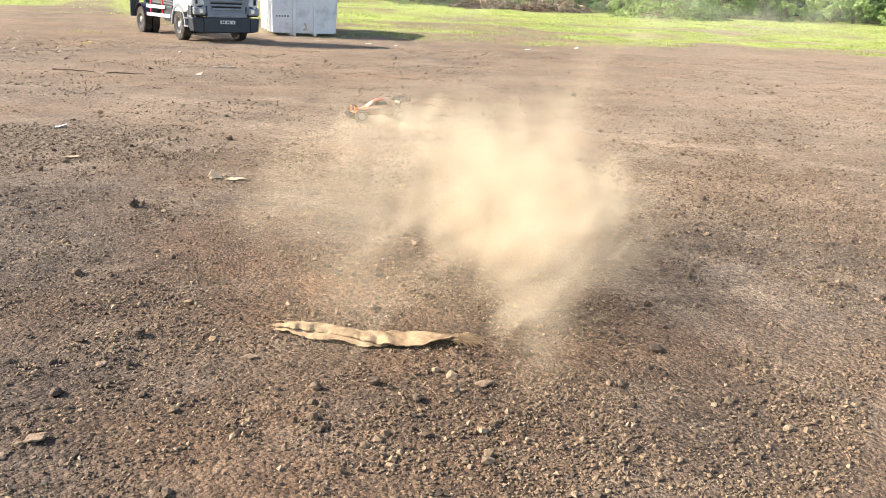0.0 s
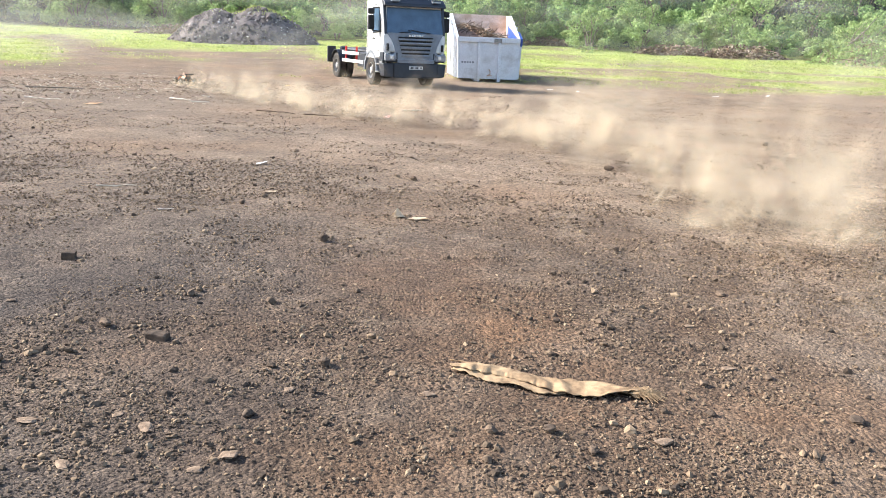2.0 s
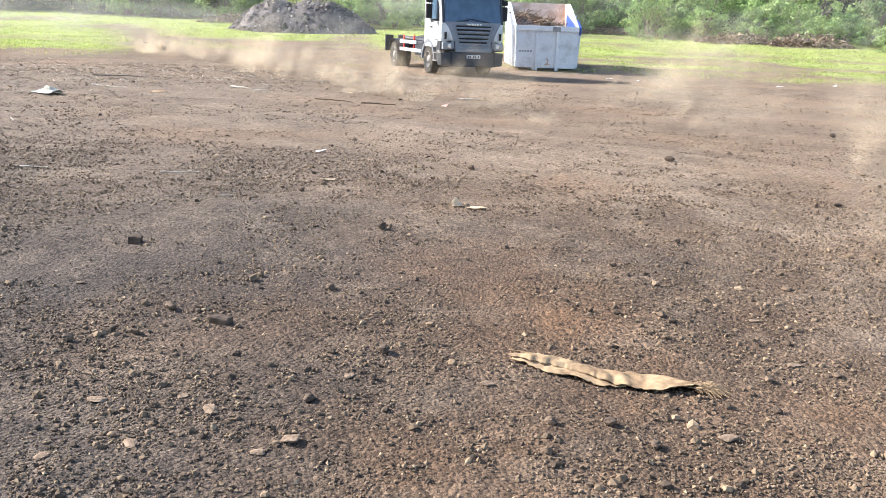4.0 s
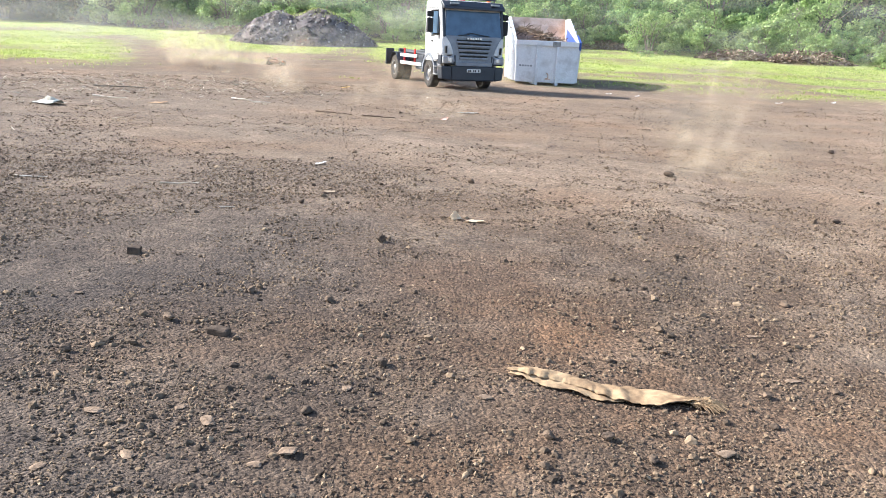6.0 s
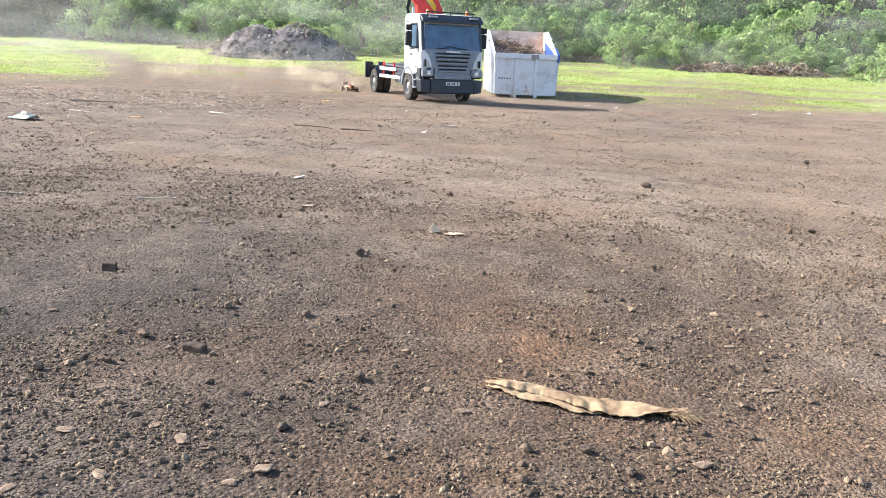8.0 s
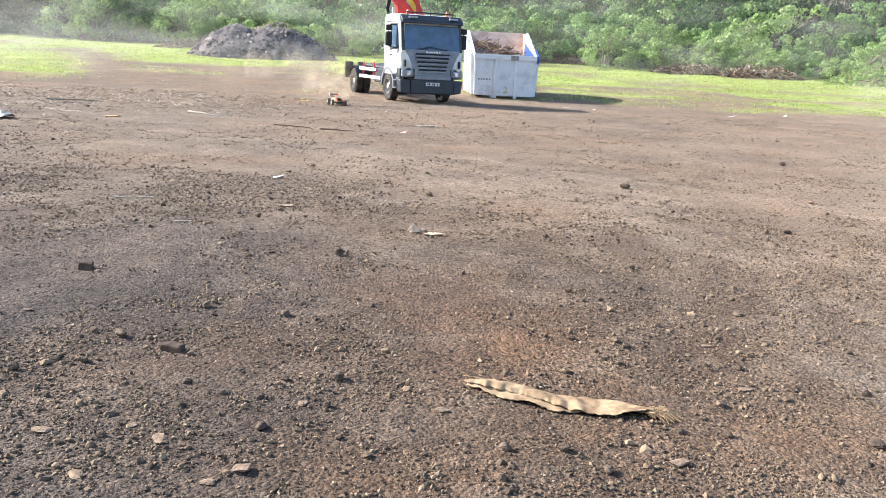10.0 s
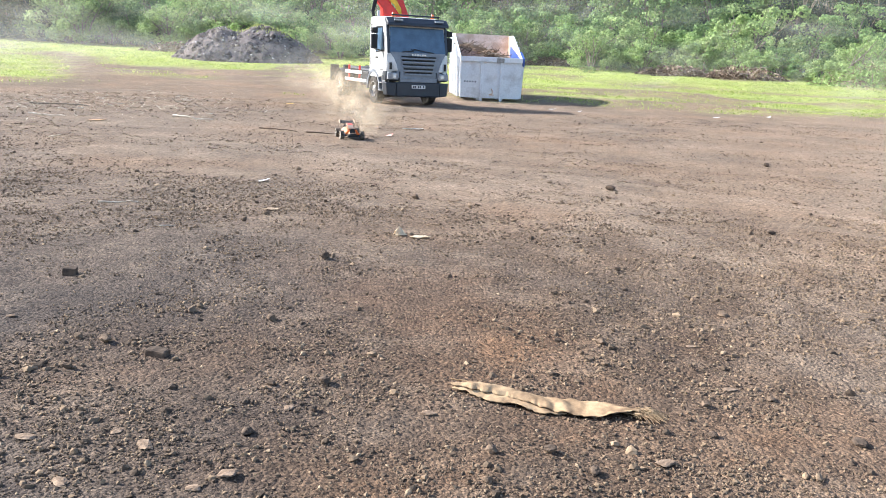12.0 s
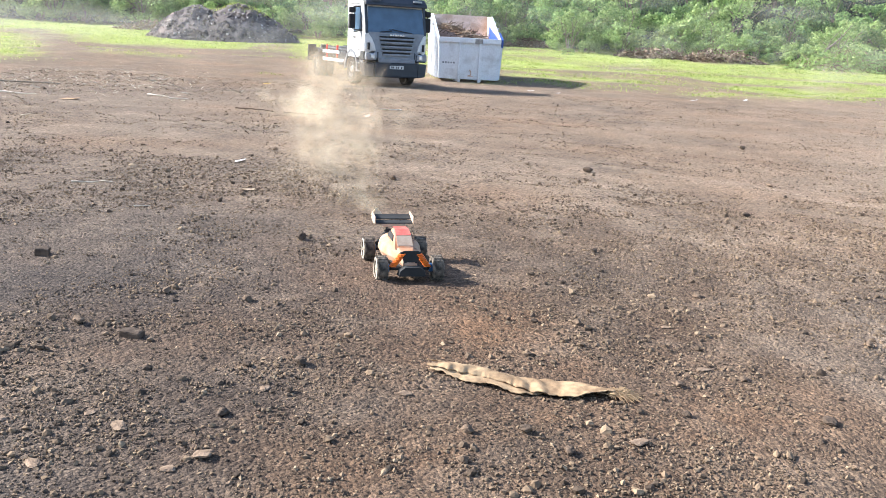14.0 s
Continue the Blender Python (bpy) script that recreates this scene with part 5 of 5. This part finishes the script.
build_scrap(-1.84, 9.75, 0.2, 0.12, 0.012, -20, 12, TANCARD, "flattened tan scrap half buried in dirt")
build_scrap(-5.0, 29.5, 0.3, 0.2, 0.04, 40, 13, YELLOW, "small yellow plastic scrap on the lot")


STRAW = island_material("straw", [(0.0, (0.16, 0.11, 0.08)), (0.5, (0.36, 0.29, 0.21)), (1.0, (0.62, 0.55, 0.45))], 0.9)


def build_litter():
    """Strewn dry stalks and plant bits between the lot and the field."""
    rng = np.random.default_rng(81)
    n = 900
    x, y = rng.normal(-11.0, 2.8, n), rng.normal(26.0, 3.4, n)
    bm = bmesh.new()
    for px, py in zip(x, y):
        z = height(px, py) + 0.02
        d = Vector((rng.normal(), rng.normal(), 0)).normalized() * rng.uniform(0.02, 0.11)
        tube(bm, [Vector((px, py, z)) - d, Vector((px, py, z + rng.uniform(0, 0.06))) + d], [0.012, 0.006], 3)
    tagged(part("plant_litter", bm, STRAW), "dry stalks and plant litter strewn over the lot's edge", "plant litter", kind="stuff")


build_litter()


# ---- radio-controlled buggy ----


def buggy_wheel(parent, x, y, r, w):
    side = -1 if x < 0 else 1
    hub = new("wheel")
    hub.parent = parent
    hub.location = (x, y, r)
    bm = bmesh.new()
    ring_x(bm, [(-w / 2, r * 0.6), (-w / 2, r * 0.9), (-w * 0.38, r * 0.97), (w * 0.38, r * 0.97), (w / 2, r * 0.9), (w / 2, r * 0.6), (-w / 2, r * 0.6)], 26)
    for k in range(22):
        m = Matrix.Rotation(k * math.tau / 22, 4, "X")
        for j in range(4):
            c = (-0.36 + 0.24 * j) * w + (0.06 * w if k % 2 else -0.06 * w)
            box(bm, c - w * 0.07, c + w * 0.07, -0.007, 0.007, r * 0.95, r * 1.03, 0, m)
    part("tyre", bm, DUSTYTYRE, hub)
    bm = bmesh.new()
    s = side
    ring_x(bm, [(s * w * 0.5, r * 0.90), (s * w * 0.54, r * 0.80), (s * w * 0.40, r * 0.66), (s * w * 0.4, r * 0.2), (s * w * 0.52, r * 0.12), (s * w * 0.52, 0.0005)], 22)
    part("rim", bm, DUSTYRIM, hub, "pale dusty dish rim")
    return hub


def build_buggy():
    """Faces the local -y; 0.48 wide and about 0.8 long."""
    B = tagged(new("rc_buggy"), "dusty orange and red radio-controlled buggy with black rear wing", "toy buggy")
    R = 0.088
    wheels = [buggy_wheel(B, s * 0.198, y, R, w) for y, w in ((-0.285, 0.078), (0.285, 0.084)) for s in (-1, 1)]
    bm = bmesh.new()
    pts = [(-0.40, 0.05, 0.09), (-0.3, 0.07, 0.085), (-0.05, 0.10, 0.08), (0.2, 0.085, 0.08), (0.36, 0.06, 0.09)]
    loft(bm, [[(-w, y, z), (w, y, z), (w, y, z + 0.02), (-w, y, z + 0.02)] for y, w, z in pts])
    part("chassis_plate", bm, BLACK, B)
    # body shell: side outline sections from the nose to the tail
    bm = bmesh.new()
    sec = [(-0.36, 0.045, 0.10, 0.13), (-0.30, 0.055, 0.10, 0.155), (-0.20, 0.075, 0.10, 0.185), (-0.12, 0.105, 0.095, 0.205), (0.0, 0.145, 0.09, 0.215), (0.12, 0.15, 0.09, 0.215), (0.22, 0.135, 0.10, 0.21), (0.31, 0.10, 0.12, 0.205)]
    rings = []
    for y, w, z0, z1 in sec:
        h = z1 - z0
        rings.append([(-w * 0.85, y, z0), (-w, y, z0 + h * 0.35), (-w * 0.92, y, z0 + h * 0.75), (-w * 0.55, y, z1), (w * 0.55, y, z1), (w * 0.92, y, z0 + h * 0.75), (w, y, z0 + h * 0.35), (w * 0.85, y, z0)])
    loft(bm, rings)
    body = part("body_shell", bm, SHELL, B, "dusty orange and yellow body shell")
    bm = bmesh.new()
    cab = [(-0.15, 0.060, 0.19), (-0.06, 0.062, 0.255), (0.02, 0.060, 0.285), (0.10, 0.056, 0.285), (0.18, 0.050, 0.255), (0.27, 0.040, 0.20)]
    loft(bm, [[(-w * 1.35, y, 0.19), (-w, y, z), (-w * 0.6, y, z + 0.006), (w * 0.6, y, z + 0.006), (w, y, z), (w * 1.35, y, 0.19)] for y, w, z in cab])
    cabin = part("cabin", bm, SHELL, B)
    bm = bmesh.new()
    loft(bm, [[(-0.055, -0.055, 0.266), (0.055, -0.055, 0.266), (0.055, -0.055, 0.272), (-0.055, -0.055, 0.272)], [(-0.052, 0.03, 0.294), (0.052, 0.03, 0.294), (0.052, 0.03, 0.299), (-0.052, 0.03, 0.299)], [(-0.048, 0.11, 0.292), (0.048, 0.11, 0.292), (0.048, 0.11, 0.297), (-0.048, 0.11, 0.297)]])
    part("roof_panel", bm, DUSTYRED, cabin, "dusty red roof panel")
    bm = bmesh.new()
    loft(bm, [[(-0.056, -0.132, 0.205), (0.056, -0.132, 0.205), (0.056, -0.13, 0.212), (-0.056, -0.13, 0.212)], [(-0.054, -0.06, 0.262), (0.054, -0.06, 0.262), (0.054, -0.058, 0.268), (-0.054, -0.058, 0.268)]])
    part("windscreen_panel", bm, DUSTTAN, cabin, "tan dust-covered windscreen panel")
    for s in (-1, 1):
        bm = bmesh.new()
        loft(bm, [[(s * (0.070 + dx), -0.04, 0.222), (s * (0.062 + dx), -0.02, 0.262), (s * (0.060 + dx), 0.12, 0.268), (s * (0.070 + dx), 0.15, 0.225)] for dx in (0.004, 0.009)])
        part("side_opening", bm, BLACK, cabin)
        # suspension arms, shocks, hub carriers
        for y in (-0.285, 0.285):
            bm = bmesh.new()
            loft(bm, [[(s * 0.05, y - 0.045, 0.085), (s * 0.05, y + 0.045, 0.085), (s * 0.05, y + 0.045, 0.098), (s * 0.05, y - 0.045, 0.098)], [(s * 0.155, y - 0.018, 0.078), (s * 0.155, y + 0.018, 0.078), (s * 0.155, y + 0.018, 0.09), (s * 0.155, y - 0.018, 0.09)]])
            part("suspension_arm", bm, BLACK, B)
            bm = bmesh.new()
            box(bm, s * 0.155 - 0.014, s * 0.155 + 0.014, y - 0.022, y + 0.022, 0.065, 0.12, 0.005)
            part("hub_carrier", bm, HUBBLUE, B, "blue anodised hub carrier")
            yo = y - 0.035 if y < 0 else y + 0.035
            top, low = Vector((s * 0.055, yo, 0.205)), Vector((s * 0.135, yo, 0.095))
            bm = bmesh.new()
            tube(bm, [low, low.lerp(top, 0.5)], 0.008)
            tube(bm, [low.lerp(top, 0.45), top], 0.019, 10)
            shock = part("shock", bm, BLACK, B)
            bm = bmesh.new()
            tube(bm, [low.lerp(top, 0.1 + 0.85 * k / 60) + Vector((0.022 * math.cos(k * 0.83), 0.022 * math.sin(k * 0.83), 0)) for k in range(61)], 0.006, 5)
            part("spring", bm, ORANGE if y < 0 else BLACK, shock, "orange coil spring" if y < 0 else "")
    for y, z in ((-0.33, 0.21), (0.325, 0.22)):
        bm = bmesh.new()
        prof = [(-0.075, z), (-0.05, z + 0.012), (0.05, z + 0.012), (0.075, z), (0.03, 0.1), (-0.03, 0.1)]
        loft(bm, [[(x, y - 0.004, zz) for x, zz in prof], [(x, y + 0.004, zz) for x, zz in prof]])
        part("shock_tower", bm, BLACK, B)
    bm = bmesh.new()
    prof = [(-0.095, 0.062), (0.095, 0.062), (0.085, 0.10), (0.05, 0.125), (-0.05, 0.125), (-0.085, 0.10)]
    loft(bm, [[(x, -0.415, z) for x, z in prof], [(x * 1.05, -0.36, z) for x, z in prof]])
    part("front_bumper", bm, BLACK, B, "black foam front bumper")
    bm = bmesh.new()
    for s in (-1, 1):
        tube(bm, [(s * 0.05, 0.32, 0.2), (s * 0.055, 0.37, 0.285)], 0.008)
    part("wing_mount", bm, BLACK, B)
    bm = bmesh.new()
    for prof in ([(0.32, 0.270), (0.34, 0.276), (0.385, 0.282), (0.385, 0.288), (0.34, 0.282), (0.318, 0.274)], [(0.395, 0.290), (0.43, 0.298), (0.465, 0.312), (0.463, 0.318), (0.43, 0.305), (0.395, 0.296)]):
        loft(bm, [[(x, y, z) for y, z in prof] for x in (-0.145, 0.145)])
    wing = part("rear_wing", bm, BLACK, B, "black rear wing with dusty edges")
    for s in (-1, 1):
        bm = bmesh.new()
        prof = [(0.30, 0.275), (0.31, 0.325), (0.47, 0.34), (0.47, 0.285), (0.40, 0.265)]
        loft(bm, [[(s * 0.145, y, z) for y, z in prof], [(s * 0.151, y, z) for y, z in prof]])
        part("end_plate", bm, DUSTTAN, wing)
    bm = bmesh.new()
    box(bm, -0.09, 0.09, 0.322, 0.328, 0.246, 0.268)
    part("wing_flap", bm, DUSTTAN, wing)
    B.scale = (1.08, 1.08, 1.08)
    return B, wheels


DUSTYRIM = mat("dusty_rim", (0.48, 0.42, 0.34), (0.36, 0.3, 0.23), 0.7, 0, 20, 120, 0.2)
SHELL = mat("dusty_shell", (0.43, 0.17, 0.07), (0.42, 0.285, 0.195), 0.7, 0, 9, 90, 0.1, 0.002, 0, (0.38, 0.68))
DUSTYTYRE = mat("dust_caked_tyre", (0.20, 0.165, 0.130), (0.05, 0.044, 0.038), 0.95, 0, 26, 120, 0.4, 0.004)
DUSTYRED = mat("dusty_red", (0.60, 0.08, 0.06), (0.5, 0.2, 0.14), 0.5, 0, 12, 90, 0.1)
DUSTTAN = mat("dust_film", (0.52, 0.40, 0.29), (0.40, 0.28, 0.2), 0.75, 0, 12, 90, 0.1)
HUBBLUE = mat("blue_metal", (0.10, 0.25, 0.55), None, 0.35, 0.5, 10, 80, 0.1)
BUGGY, BUGGY_WHEELS = build_buggy()

# seconds, x, y and the heading of the buggy on the lot
TRACK = [
    (0.0, 1.92, 12.9, -78), (0.2, 1.38, 14.1, -104), (0.4, 0.5, 15.3, -124), (0.6, -0.4, 16.5, -130), (0.8, -1.5, 17.9, -136), (1.0, -2.7, 19.5, -140),
    (1.2, -3.75, 21.0, -144), (1.4, -4.75, 22.5, -146), (1.6, -5.75, 24.2, -148), (1.8, -6.9, 26.3, -150), (2.0, -8.2, 28.7, -148), (2.3, -10.3, 32.0, -144),
    (2.6, -12.5, 34.4, -136), (2.9, -14.1, 35.5, -128), (3.3, -15.7, 37.0, -150), (3.7, -16.0, 39.0, -190), (4.4, -14.8, 41.2, -235), (5.1, -12.6, 41.7, -268), (5.8, -10.7, 41.2, -275),
    (6.1, -10.1, 41.1, -280), (6.4, -9.4, 40.6, -295), (6.7, -8.35, 39.6, -310), (7.0, -7.3, 38.6, -312), (7.3, -6.2, 37.6, -312), (7.6, -5.45, 36.8, -310), (7.9, -5.1, 36.5, -320),
    (8.2, -5.2, 36.3, -350), (8.7, -5.35, 35.0, -362), (9.3, -4.9, 32.0, -350), (9.9, -3.9, 29.0, -340), (10.3, -3.4, 27.6, -340), (10.5, -3.3, 27.4, -340), (10.7, -3.15, 27.1, -340), (10.9, -2.8, 26.5, -342),
    (11.1, -2.4, 25.5, -348), (11.3, -2.1, 24.2, -352), (11.5, -1.95, 23.1, -355), (11.7, -1.85, 21.2, -355), (12.0, -1.83, 18.5, -345), (12.2, -1.8, 16.6, -328), (12.4, -1.72, 15.1, -334), (12.6, -1.55, 13.9, -342),
    (12.8, -1.32, 12.7, -343), (13.0, -1.05, 11.5, -344), (13.2, -0.84, 10.4, -345), (13.4, -0.66, 9.32, -346), (13.6, -0.46, 8.35, -346), (13.8, -0.19, 7.41, -347), (14.0, -0.03, 6.53, -348)]


# ---- dust thrown up by the buggy ----


def dust_material(name, peak, freq, tint=(0.76, 0.64, 0.47)):
    """Fine dust: mostly clear, thicker towards each flake's middle, scattering light both ways."""
    m = bpy.data.materials.new(name)
    m.use_nodes = True
    N, L = m.node_tree.nodes, m.node_tree.links
    N.remove(N["Principled BSDF"])
    d, tr, mx, clear, out = N.new("ShaderNodeBsdfDiffuse"), N.new("ShaderNodeBsdfTranslucent"), N.new("ShaderNodeMixShader"), N.new("ShaderNodeBsdfTransparent"), N.new("ShaderNodeMixShader")
    for s in (d, tr):
        s.inputs["Color"].default_value = (*tint, 1)
    mx.inputs[0].default_value = 0.5
    L.new(d.outputs[0], mx.inputs[1])
    L.new(tr.outputs[0], mx.inputs[2])
    uv = N.new("ShaderNodeUVMap")
    uv.uv_map = "flake"
    ln = N.new("ShaderNodeVectorMath")
    ln.operation = "LENGTH"
    L.new(uv.outputs[0], ln.inputs[0])
    mr = N.new("ShaderNodeMapRange")
    mr.interpolation_type = "SMOOTHERSTEP"
    mr.inputs["From Min"].default_value, mr.inputs["From Max"].default_value = 1.0, 0.0
    mr.inputs["To Min"].default_value, mr.inputs["To Max"].default_value = 0.0, peak
    L.new(ln.outputs["Value"], mr.inputs["Value"])
    wisp = ramp(N, L, noise_node(N, L, N.new("ShaderNodeTexCoord").outputs["Object"], freq, 4, 0.6), [(0.32, (0.55, 0.55, 0.55)), (0.68, (1.25, 1.25, 1.25))])
    mu = N.new("ShaderNodeMath")
    mu.operation = "MULTIPLY"
    L.new(mr.outputs[0], mu.inputs[0])
    L.new(wisp, mu.inputs[1])
    L.new(mu.outputs[0], out.inputs[0])
    L.new(clear.outputs[0], out.inputs[1])
    L.new(mx.outputs[0], out.inputs[2])
    L.new(out.outputs[0], N["Material Output"].inputs["Surface"])
    return m


def puff_mesh(seed, R, flakes, size, flat, material):
    """A loose cloud of soft flakes, thickest in the middle."""
    rng = np.random.default_rng(seed)
    c = rng.normal(size=(flakes, 3)) * R * 0.5
    lobe = rng.normal(size=(5, 3)) * R * 0.35
    c = c * 0.75 + lobe[rng.integers(0, 5, flakes)]
    c[:, 2] *= flat
    q = np.array([(-1, -1, 0), (1, -1, 0), (1, 1, 0), (-1, 1, 0)]) * 0.5
    P = np.einsum("nij,kj->nki", turns(rng, flakes), q) * (size * rng.uniform(0.6, 1.3, flakes))[:, None, None] + c[:, None, :]
    me = mesh_from("puff", P.reshape(-1, 3), np.arange(flakes * 4).reshape(-1, 4), [material])
    lay = me.uv_layers.new(name="flake")
    lay.data.foreach_set("uv", np.tile(np.array([(-1, -1), (1, -1), (1, 1), (-1, 1)], dtype=np.float32), (flakes, 1)).ravel())
    return me


DUST_A, DUST_B = dust_material("thick_dust", 0.125, 2.6), dust_material("thin_dust", 0.075, 1.3)
THICK = [puff_mesh(100 + k, 0.36, 26, 0.52, 0.85, DUST_A) for k in range(6)]
THIN = [puff_mesh(200 + k, 0.90, 24, 1.05, 0.6, DUST_B) for k in range(5)]
DUST = tagged(new("dust_trail"), "tan dust cloud drifting behind the racing buggy", "dust", kind="stuff")


def build_haze():
    """Dust that hangs in the air over the far side of the lot and the field, thickened to stand in for sun glare."""
    rng = np.random.default_rng(95)
    n = 700
    y = rng.uniform(34, 76, n)
    # the last 140 flakes crowd leftwards in place of the sun's glare
    x = np.where(np.arange(n) < 560, rng.uniform(-0.85, 0.85, n), rng.uniform(-0.85, -0.3, n)) * y * 0.95 - 2
    z = terrain(x, y) + 0.4 + 5.5 * rng.random(n) ** 1.5
    size = rng.uniform(5, 10, n)
    q = np.array([(-1, -1, 0), (1, -1, 0), (1, 1, 0), (-1, 1, 0)]) * 0.5
    R = turns(rng, n)
    P = np.einsum("nij,kj->nki", R, q) * size[:, None, None]
    P[:, :, 2] *= 0.35
    P += np.stack([x, y, z], -1)[:, None, :]
    me = mesh_from("dust_haze", P.reshape(-1, 3), np.arange(n * 4).reshape(-1, 4), [dust_material("hanging_dust_glare", 0.038, 0.15, (0.84, 0.80, 0.74))])
    lay = me.uv_layers.new(name="flake")
    lay.data.foreach_set("uv", np.tile(np.array([(-1, -1), (1, -1), (1, 1), (-1, 1)], dtype=np.float32), (n, 1)).ravel())
    tagged(new("dust_haze", me), "faint pale dust and added glare veil over the field", "dust", kind="stuff")


build_haze()
# the way of the buggy before the clip begins
BEFORE = [(-2.6, -1.3, 3.3), (-2.3, -0.7, 3.2), (-2.0, -0.1, 3.3), (-1.7, 0.5, 3.6), (-1.45, 0.95, 4.1), (-1.2, 1.4, 4.9), (-1.0, 1.75, 5.8), (-0.75, 2.1, 7.2), (-0.5, 2.35, 8.8), (-0.3, 2.45, 10.3), (-0.15, 2.35, 11.6)]
# seconds, thick puffs a second, thin puffs a second
STRENGTH = [(-2.6, 0, 0), (-1.75, 2, 0), (-1.6, 7, 2), (-1.4, 14, 8), (-1.25, 19, 10), (-1.1, 23, 8), (-0.9, 23, 5), (-0.8, 23, 4), (-0.5, 22, 5), (0.0, 18, 4), (1.0, 15, 5), (2.4, 11, 6), (3.2, 4, 5), (3.8, 2, 3), (5.2, 2.5, 2.5), (6.2, 4, 2.5), (7.0, 4, 2), (7.4, 2.5, 2), (8.3, 1.2, 1.5), (9.0, 1.5, 2), (10.2, 1.5, 2.5), (10.9, 3, 3), (11.4, 4, 3), (12.0, 5, 3), (12.7, 6, 3), (13.15, 5, 1.5), (13.4, 1.5, 0.5), (13.7, 0.0, 0.1), (14.0, 0.0, 0.1)]
WIND = Vector((0.42, 0.30, 0))


def move_dust():
    rng = random.Random(91)
    way = [(t, x, y) for t, x, y in BEFORE] + [(t, x, y) for t, x, y, _ in TRACK]
    ts = [w[0] for w in way]
    due = [0.0, 0.0]
    t = -2.6
    while t < 13.9:
        for kind in (0, 1):
            due[kind] += 0.02 * np.interp(t, [s[0] for s in STRENGTH], [s[1 + kind] for s in STRENGTH])
            if due[kind] < 1:
                continue
            due[kind] -= 1
            R = (0.40, 0.95)[kind]
            x, y = np.interp(t, ts, [w[1] for w in way]), np.interp(t, ts, [w[2] for w in way])
            p = Vector((x + rng.gauss(0, 0.16 + 0.25 * kind), y + rng.gauss(0, 0.16 + 0.25 * kind) + 0.35 * (t > 10), 0))
            if kind and t < -0.95:
                p += Vector((-0.55, 0.25, 0))
            vel = (WIND if t < 10.8 else Vector((-0.10, 0.12, 0))) * rng.uniform(0.6, 1.5) + Vector((rng.gauss(0, 0.10), rng.gauss(0, 0.10), 0))
            rise = rng.uniform(0.10, 0.30)
            life = rng.uniform(1.4, 3.0) if kind == 0 else rng.uniform(2.2, 4.6)
            if -1.25 < t < 0.4:
                life *= 1.15
            if t < -0.95:
                life = rng.uniform(1.4, 2.1) if kind == 0 else rng.uniform(0.8, 1.3)
            turn, spin = rng.uniform(0, 360), rng.uniform(-14, 14)
            low = -2.2 * R

            def at(age):
                g = p + vel * age
                return (g.x, g.y)
            rows = []
            up = 0.22 if kind == 0 else 0.8
            for age, z in ((-0.16, low), (up * 0.2, -0.15 * R), (up, 0.35 * R), (up + 0.35 * life, 0.5 * R + rise * 0.35 * life), (up + 0.7 * life, 0.45 * R + rise * 0.6 * life), (up + life, 0.1 * R + rise * 0.4 * life), (up + life * 1.5, low)):
                rows.append((t + age, z))
            keys = []
            zs, ages = [r[1] for r in rows], [r[0] for r in rows]
            for s in sorted({0.0, 14.0} | {round(a, 2) for a in ages if 0 < a < 14}):
                gx, gy = at(min(max(s - t, -0.16), up + life * 1.5))
                keys.append((s, pose(gx, gy, float(terrain(np.array([gx]), np.array([gy]))[0]) + float(np.interp(s, ages, zs)), 0, 0, turn + spin * max(0, s - t))))
            ob = new("puff", rng.choice((THICK, THIN)[kind]))
            ob.parent = DUST
            walk(ob, keys)
        t += 0.02


def motions():
    walk(BUGGY, [(t, pose(x, y, height(x, y) + 0.006, 0, 0, h)) for t, x, y, h in TRACK])
    # the wheels turn with the distance covered, within what one row may turn
    ts = [r[0] for r in TRACK]
    roll, rows = 0.0, []
    for k in range(0, 421):
        t = k / FPS
        vx = (np.interp(min(14, t + 0.02), ts, [r[1] for r in TRACK]) - np.interp(max(0, t - 0.02), ts, [r[1] for r in TRACK]))
        vy = (np.interp(min(14, t + 0.02), ts, [r[2] for r in TRACK]) - np.interp(max(0, t - 0.02), ts, [r[2] for r in TRACK]))
        rows.append((t, roll))
        roll += min(72.0, math.degrees(math.hypot(vx, vy) / 0.04 / FPS / 0.088))
    for w in BUGGY_WHEELS:
        walk(w, [(t, pose(*w.location, a)) for t, a in rows])
    move_dust()


motions()
